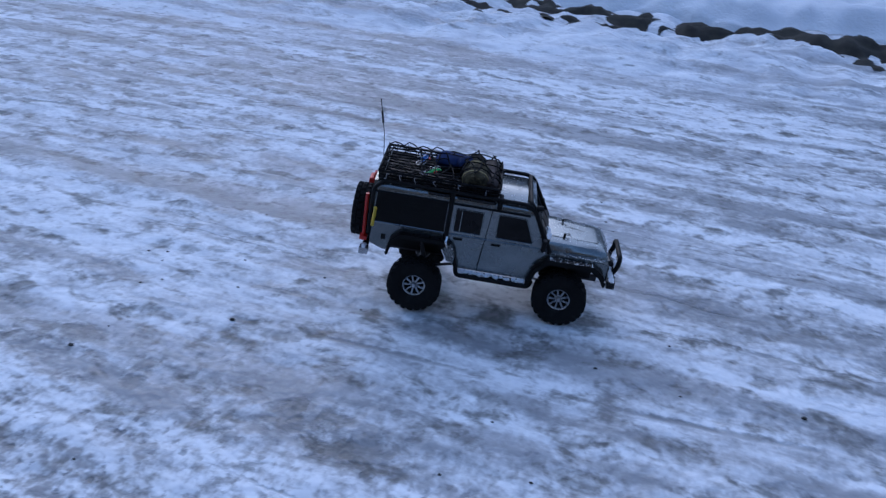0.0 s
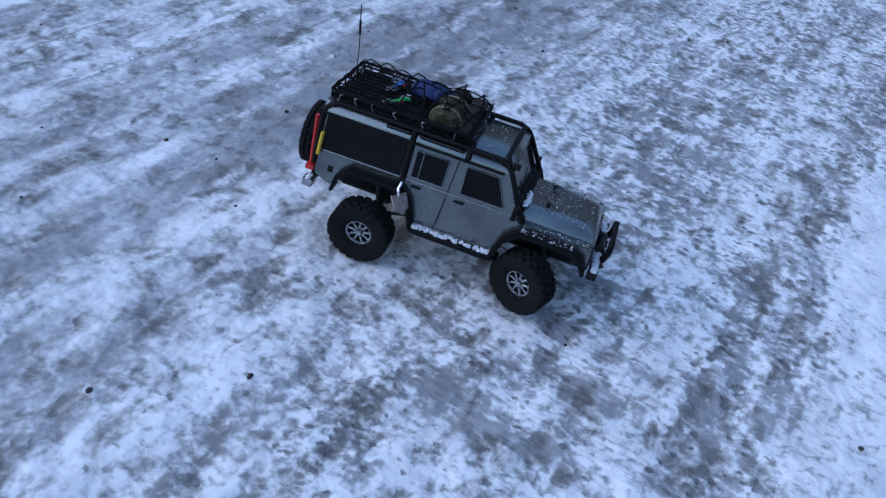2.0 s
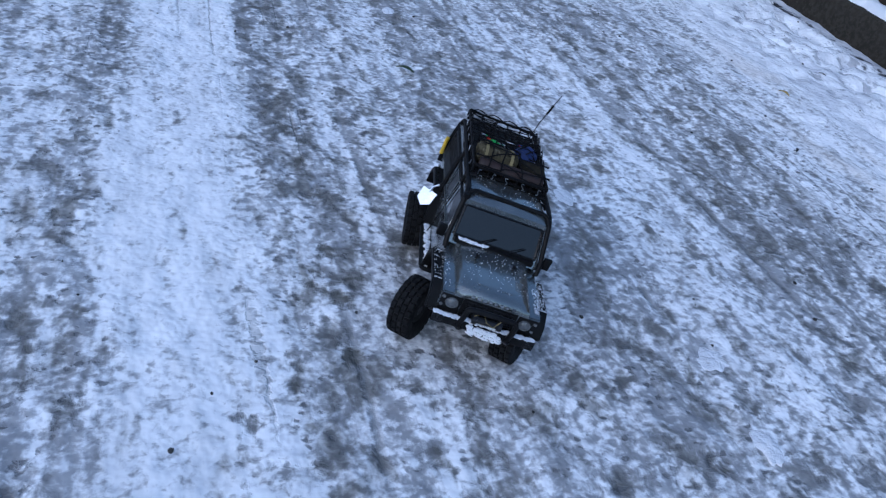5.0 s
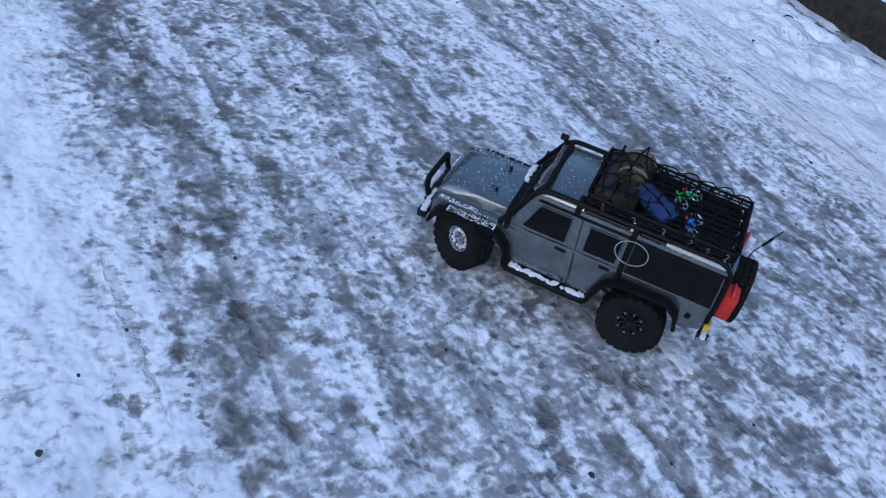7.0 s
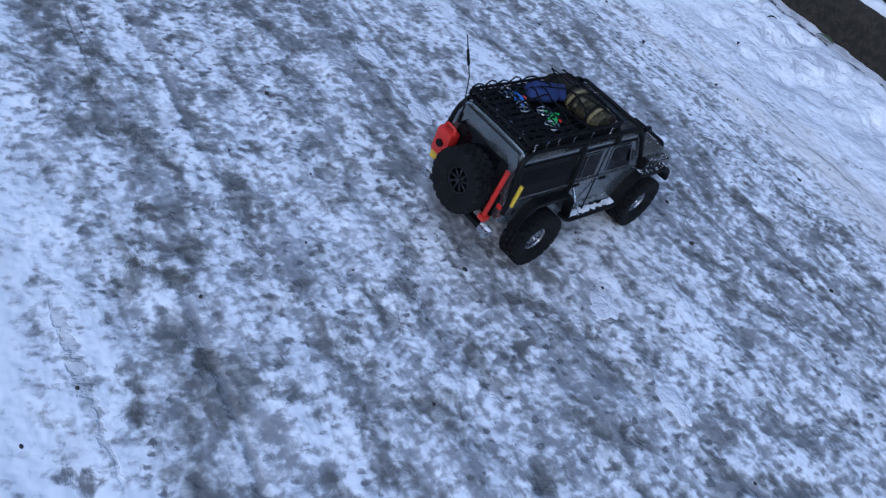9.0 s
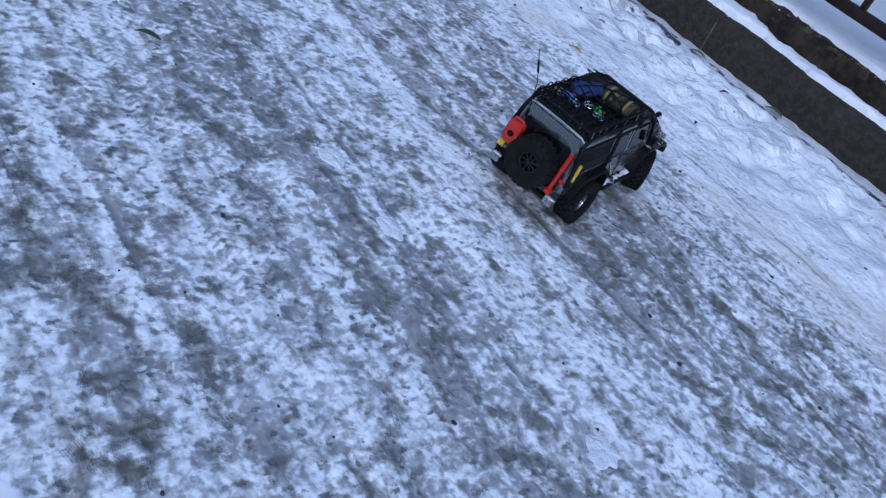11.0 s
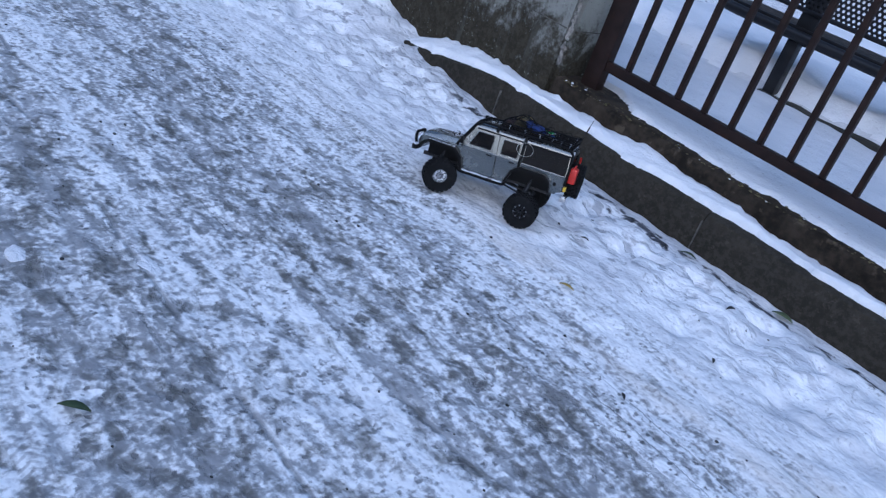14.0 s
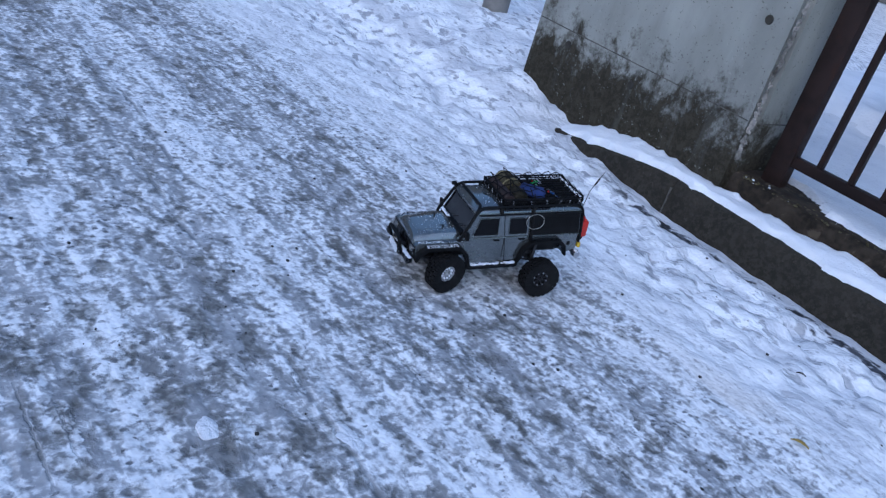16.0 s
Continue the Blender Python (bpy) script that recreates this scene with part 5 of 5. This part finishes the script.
    for k in range(4):
        y0 = -0.054 + 0.036 * k
        pts = []
        for i in range(27):
            f = i / 26
            x = xr - 0.002 + (xf - xr + 0.004) * f
            y = y0 + 0.007 * math.sin(9 * f + 2 * k)
            pts.append((x, y, over(x, y) + rnd.uniform(-0.0012, 0.0012)))
        sweep(pts, 0.0015, bm, 5)
    # cords stretched from the rail down to the lower tube, and tented peaks at the tail
    for s in (-1, 1):
        for k in range(9):
            x0 = xr + 0.004 + 0.029 * k
            for e in (-0.013, 0.013):
                sweep([(min(xf, max(xr, x0 + e * (1 - i / 3))), s * 0.0800, 0.299 + (zu - 0.298) * i / 3) for i in range(4)], 0.0013, bm, 5)
        for k in range(5):
            x0 = xr + 0.038 * k
            peak = 0.010 + 0.004 * (k % 2)
            sweep([(x0, s * 0.079, zu + 0.002), (x0 + 0.012, s * 0.078, zu + peak), (x0 + 0.026, s * 0.078, zu + peak * 0.8), (x0 + 0.038, s * 0.079, zu + 0.002)], 0.0016, bm, 5)
    for k in range(4):
        y0 = -0.074 + 0.037 * k
        sweep([(xr - 0.002, y0, zu + 0.002), (xr + 0.002, y0 + 0.012, zu + 0.011), (xr + 0.002, y0 + 0.025, zu + 0.009), (xr - 0.002, y0 + 0.037, zu + 0.002)], 0.0016, bm, 5)
    part("cargo_net", bm, CORD, t, "black elastic cargo net")
    hook = None
    spots = [(x, s * 0.0815, 0.300, 0) for x in (-0.275, -0.238, -0.20, -0.15, -0.105, -0.055) for s in (-1, 1)]
    spots += [(xf + 0.003, y, 0.299, 90) for y in (-0.066, -0.035, -0.005, 0.03, 0.062)] + [(xr + 0.010, y, 0.304, 90) for y in (-0.05, -0.02, 0.012, 0.046)]
    for x, y, z, turn_z in spots:
        if hook is None:
            pts = [(0.003, 0, 0.008), (0.0015, 0, 0.010), (-0.0015, 0, 0.009), (-0.001, 0, 0.004), (0.0015, 0, 0.0), (0.001, 0, -0.003), (-0.002, 0, -0.003)]
            ob = part("net_hook", sweep([(p, q, r) for p, q, r in pts], 0.00085, sides=5), CHROME, t)
            hook = ob.data
        else:
            ob = new("net_hook", hook)
            ob.parent = t
        ob.matrix_basis = pose(x, y, z - 0.002, rnd.uniform(-15, 15), rnd.uniform(-25, 25), turn_z + rnd.uniform(-30, 30))
    # scattered snow on bonnet, wings and roof
    bm = bmesh.new()
    for k in range(1100):
        zone = rnd.random()
        if zone < 0.17:
            x, y = rnd.uniform(0.09, 0.225), rnd.uniform(-0.062, 0.062)
            z = 0.1972 - 0.0055 * smooth(x, 0.15, 0.225)
        elif zone < 0.95:
            s = rnd.choice((-1, 1, 1, 1, 1))
            x, y, z = rnd.uniform(0.085, 0.23), s * rnd.uniform(0.082, 0.110), 0.1735
            if abs(y) > 0.0925:
                x, z = min(0.205, max(0.112, x)), 0.1658
        else:
            x, y, z = rnd.uniform(-0.05, 0.022), rnd.uniform(-0.066, 0.066), 0.2905
        r = rnd.choice((0.0005, 0.0006, 0.0008, 0.0009, 0.0013)) * (1.0 if 0.17 < zone < 0.95 else 0.8)
        lump(bm, (x, y, z), (r * 1.3, r, r * 0.6), k, 1, 0.4)
    part("snow_crumbs", bm, SNOW, t, "loose crumbs of snow on the bodywork", "stuff")
    # running gear
    for s in (-1, 1):
        part("frame_rail", box(-0.250, 0.232, min(s * 0.030, s * 0.040), max(s * 0.030, s * 0.040), 0.084, 0.100, 0.001), CHASSIS, t)
        for x in (-AXLE, AXLE):
            part("shock", sweep([(x + 0.012, s * 0.060, 0.064), (x - 0.004, s * 0.050, 0.128)], 0.0065), DARK_RIM, t)
            part("link", sweep([(x, s * 0.046, 0.055), (x * 0.2, s * 0.030, 0.076)], 0.0032, sides=6), CHROME if x > 0 else CHASSIS, t)
    for x in (-AXLE, AXLE):
        axle = part("axle", sweep([(x, -0.082, 0.060), (x, 0.082, 0.060)], 0.0085, sides=10), CHASSIS, t)
        bm = bmesh.new()
        lump(bm, (x, 0.012, 0.062), (0.020, 0.018, 0.019), 2, 2, 0.1)
        part("differential", bm, CHASSIS, axle)
    part("gearbox", box(-0.045, 0.055, -0.032, 0.032, 0.070, 0.098, 0.006), CHASSIS, t)
    part("drive_shaft", sweep([(-AXLE, 0.010, 0.064), (0.0, 0.0, 0.080), (AXLE, 0.010, 0.064)], 0.004), CHASSIS, t)

    # true proportions: lower cab, short tail, upright windscreen set forward
    def shaped(v):
        x, y, z = v
        lift = smooth(z, 0.155, 0.185)
        ahead = min(1, max(0, (x + 0.14) / 0.18)) if x < 0.09 else max(0, 1 - (x - 0.09) / 0.11)
        x += lift * ahead * (0.018 + 0.05 * max(0, z - 0.19))
        if x < -0.157:
            x = -0.157 + (x + 0.157) * 0.82
        if z > 0.09:
            z = 0.089 + (z - 0.09) * 0.85
        return Vector((x, y * 0.985, z))

    done = set()
    for ob in t.children_recursive:
        if ob.parent == spare:
            centre = Vector((-0.3285, -0.005, 0.163))
            moved = shaped(centre) - centre
            ob.data.transform(Matrix.Translation(moved))
        elif ob.name.startswith("net_hook"):
            ob.location = shaped(ob.location)
        elif ob.data.name not in done:
            done.add(ob.data.name)
            for v in ob.data.vertices:
                v.co = shaped(v.co)

    # wheels: the hub is the part, tyre and rim ride on it
    wheels = []
    tyre_mesh = rim_mesh = None
    for x, s in ((AXLE, 1), (AXLE, -1), (-AXLE, 1), (-AXLE, -1)):
        hub = part("wheel", lathe([(0.0, -0.016), (0.009, -0.016), (0.009, 0.002), (0.0, 0.002)], "Y", 14), CHASSIS, t)
        if tyre_mesh is None:
            a, b, c = part("tyre", tyre_bm(), RUBBER, hub), part("rim", rim_bm(), CHROME, hub), part("rim_well", rim_well_bm(), BLACK, hub)
            tyre_mesh, rim_mesh, well_mesh = a.data, b.data, c.data
            dark = rim_mesh.copy()
            dark.materials.clear()
            dark.materials.append(DARK_RIM)
        else:
            a, b, c = new("tyre", tyre_mesh), new("rim", rim_mesh), new("rim_well", well_mesh)
            a.parent, b.parent, c.parent = hub, hub, hub
        if x < 0 and s > 0:
            b.data = dark
            bm = bmesh.new()
            for k in range(8):
                a0 = math.tau * k / 8
                box(-0.0022, 0.0022, 0.0105, 0.0135, -0.0014, 0.0014, 0.0, bm, pose(0, 0, 0, 0, math.degrees(a0), 0) @ Matrix.Translation((0.0215, 0, 0)))
            part("rim_bolts", bm, CHROME, hub, "bright bolts round the dark rim")
        if x > 0 and s > 0:
            bm = bmesh.new()
            for k in range(12):
                a0 = 2 * math.pi * k / 12
                lump(bm, (0.0165 * math.cos(a0), 0.008, 0.0165 * math.sin(a0)), (0.0045, 0.004, 0.0045), k, 1, 0.5)
            part("rim_snow", bm, SNOW, hub, "snow packed into the rim", "stuff")
        wheels.append((hub, x, s))
    return t, wheels


TRUCK, WHEELS = truck()

# ---- small things on the snow ----
def leaf(at, length, heading, material, label, broad=0.17):
    bm = bmesh.new()
    rows = []
    for i in range(7):
        s = i / 6
        w = broad * length * math.sin(math.pi * min(1, s * 0.94 + 0.04))
        z = 0.004 + 0.01 * math.sin(math.pi * s) * length / 0.08
        rows.append([bm.verts.new((length * (s - 0.5), k * w, z + 0.003 * abs(k))) for k in (-1, 0, 1)])
    for a, b in zip(rows, rows[1:]):
        for i in range(2):
            bm.faces.new((a[i], a[i + 1], b[i + 1], b[i]))
    ob = part("leaf", bm, material)
    solid = ob.modifiers.new("thickness", "SOLIDIFY")
    solid.thickness = 0.0008
    ob.matrix_basis = pose(at[0], at[1], road_height(*at) + 0.002, 0, 0, heading)
    return tagged(ob, label, "leaf")


leaf((2.84, -1.07), 0.062, 50, LEAF, "fallen green leaf lying on the packed snow")
leaf((2.84, -2.52), 0.05, 20, LEAF_YELLOW, "small yellowed leaf lying on the snow")
leaf((2.47, -3.295), 0.075, 10, LEAF_PALE, "pale green leaf caught at the foot of the kerb", 0.24)
leaf((2.86, -3.265), 0.06, 20, LEAF, "green sprig in the snow beside the kerb")
leaf((2.547, -3.03), 0.045, 75, PEBBLE, "dark shrivelled leaf lying on the snow")
leaf((2.41, -2.715), 0.03, 120, PEBBLE, "dark shrivelled leaf lying on the snow")
leaf((3.04, -2.845), 0.03, 30, PEBBLE, "dark shrivelled leaf lying on the snow")
leaf((2.42, -2.28), 0.03, -40, PEBBLE, "dark shrivelled leaf lying on the snow")

def snow_clump(cx, cy, sx, sy, k):
    """A thin ragged pat of snow, thickest in the middle and feathering out."""
    bm = bmesh.new()
    rings = [[bm.verts.new((0, 0, 0.006))]]
    for r in (0.25, 0.5, 0.7, 0.85, 0.95, 1.0):
        ring = []
        for i in range(40):
            a = math.tau * i / 40
            c, q = math.cos(a), math.sin(a)
            reach = r * (1 + 0.4 * noise.noise(Vector((c * 1.4, q * 1.4, k))) + 0.12 * noise.noise(Vector((c * 4, q * 4, k * 3))))
            z = 0.006 * (1 - r ** 2) + 0.003 * noise.noise(Vector((c * r * 3, q * r * 3, k + 7))) - (0.007 if r == 1.0 else 0.0)
            ring.append(bm.verts.new((sx * c * reach, sy * q * reach, z)))
        rings.append(ring)
    for i in range(40):
        bm.faces.new((rings[0][0], rings[1][i], rings[1][(i + 1) % 40]))
        for a, b in zip(rings[1:], rings[2:]):
            bm.faces.new((a[i], b[i], b[(i + 1) % 40], a[(i + 1) % 40]))
    ob = part("snow_clump", bm, SNOW_CLUMP)
    ob.location = (cx, cy, road_height(cx, cy))
    ob.scale = (0.75, 0.75, 1)
    tagged(ob, "flat clump of clean snow pressed on the ice", "snow", "snow clumps")


for k, (cx, cy, sx, sy) in enumerate(((2.37, -1.32, 0.055, 0.035), (2.13, -1.33, 0.055, 0.036), (1.52, -1.43, 0.055, 0.05), (1.29, -1.40, 0.06, 0.032), (3.24, -1.39, 0.055, 0.032), (3.36, -1.13, 0.05, 0.03))):
    snow_clump(cx, cy, sx, sy, k)
bm = bmesh.new()
rnd = random.Random(21)
for k in range(520):
    px, py = rnd.uniform(-1.6, 5.0), rnd.uniform(-3.2, 2.2)
    r = rnd.choice((0.002, 0.0025, 0.003, 0.003, 0.005))
    lump(bm, (px, py, road_height(px, py) + r * 0.3), (r * 1.3, r, r * 0.7), k, 1, 0.4)
part("grit", bm, PEBBLE, None, "scattered dark grit on the snow", "stuff")["category"] = "grit"


# ---- motion ----
CAR = [
    (0.0, -0.808, 1.306, 16.7, 4.4, 1.7, 0.010), (0.2, -0.390, 1.372, 3.8, 4.1, -0.4, 0.006), (0.4, 0.031, 1.336, -11.3, 3.8, -2.4, 0.002),
    (0.6, 0.403, 1.184, -25.8, 3.0, -4.1, -0.001), (0.8, 0.761, 0.959, -37.3, 1.9, -5.4, -0.005), (1.0, 0.918, 0.835, -45.9, 0.8, -6.7, -0.009),
    (1.5, 1.167, 0.617, -62.3, -0.6, -0.7, -0.005), (2.0, 1.362, 0.414, -75.7, 2.4, -5.7, -0.004), (2.5, 1.546, 0.147, -92.6, 3.2, -3.7, 0.008),
    (3.0, 1.675, -0.090, -108.0, -1.3, -6.1, -0.006), (3.5, 1.789, -0.346, -125.9, 5.1, -3.4, -0.006), (4.0, 1.802, -0.556, -147.3, 0.2, -6.4, 0.004),
    (4.5, 1.806, -0.770, -171.8, 1.9, -9.7, -0.003), (5.0, 1.753, -0.929, -195.4, -2.1, -11.2, -0.000), (5.3, 1.720, -1.007, -210.5, -1.7, -10.4, -0.002),
    (6.2, 1.612, -1.201, -268.3, 0.9, -7.5, -0.009), (7.2, 1.531, -1.292, -334.2, 3.2, -5.5, -0.016), (7.5, 1.533, -1.302, -353.3, 3.7, -4.7, -0.018),
    (8.0, 1.576, -1.297, -382.3, 1.0, -2.6, -0.007), (8.3, 1.632, -1.325, -400.2, 1.1, -1.3, -0.007), (9.3, 1.870, -1.513, -447.8, 1.7, 1.5, -0.006),
    (10.2, 2.060, -1.726, -451.4, 2.0, 1.9, -0.005), (10.5, 2.122, -1.793, -445.8, 2.1, 1.7, -0.005), (11.0, 2.219, -1.943, -435.2, -0.8, 2.9, -0.003),
    (11.5, 2.364, -2.168, -416.6, -2.9, 1.7, -0.001), (12.0, 2.543, -2.339, -401.7, -4.5, 1.2, 0.011), (12.5, 2.758, -2.493, -391.3, 2.6, 5.0, 0.003),
    (13.0, 2.978, -2.607, -378.5, 1.1, 12.7, 0.004), (13.5, 3.174, -2.655, -357.2, -2.6, 8.0, 0.009), (14.0, 3.379, -2.651, -330.2, 5.3, 9.8, 0.008),
    (14.5, 3.470, -2.559, -326.5, 3.9, 4.1, 0.000), (15.0, 3.621, -2.521, -322.5, 1.4, 12.3, 0.003), (15.5, 3.700, -2.291, -292.5, 1.7, 7.1, 0.002),
    (16.0, 3.764, -2.121, -284.9, 7.5, 0.7, 0.008),
]
STEER = [(0.0, -6), (0.5, -16), (1.5, -22), (2.5, -26), (3.5, -30), (5.2, -30), (7.5, -26), (8.0, -6), (8.3, 0), (9.3, 4), (10.3, 24), (12.0, 28), (14.5, 28), (16.0, 18)]


def between(rows, t):
    for a, b in zip(rows, rows[1:]):
        if a[0] <= t <= b[0]:
            k = (t - a[0]) / (b[0] - a[0])
            return [p * (1 - k) + q * k for p, q in zip(a[1:], b[1:])]
    return list(rows[-1][1:])


def motions():
    walk(TRUCK, [(t, pose(x, y, z, roll, nose, h)) for t, x, y, h, nose, roll, z in CAR])
    times = [i / 30 for i in range(37)] + [1.3 + 0.1 * i for i in range(148)]
    for hub, x0, s in WHEELS:
        rows, spin, last = [], 0.0, None
        for t in times:
            x, y, h, nose, roll, z = between(CAR, t)
            level = pose(0, 0, z, roll, nose, h).inverted() @ pose(0, 0, 0, 0, 0, h)
            if last:
                step = math.hypot(x - last[0], y - last[1])
                spin += math.degrees(min(step, 0.075) / TYRE_R)
            last = (x, y)
            turn = between(STEER, t)[0] if x0 > 0 else 0.0
            flip = 0 if s > 0 else 180
            rows.append((t, level @ pose(x0, s * 0.070, TYRE_R, 0, 0, turn) @ pose(0, s * (TRACK - 0.070), 0, 0, spin, 0) @ pose(0, 0, 0, 0, 0, flip)))
        walk(hub, rows)


motions()
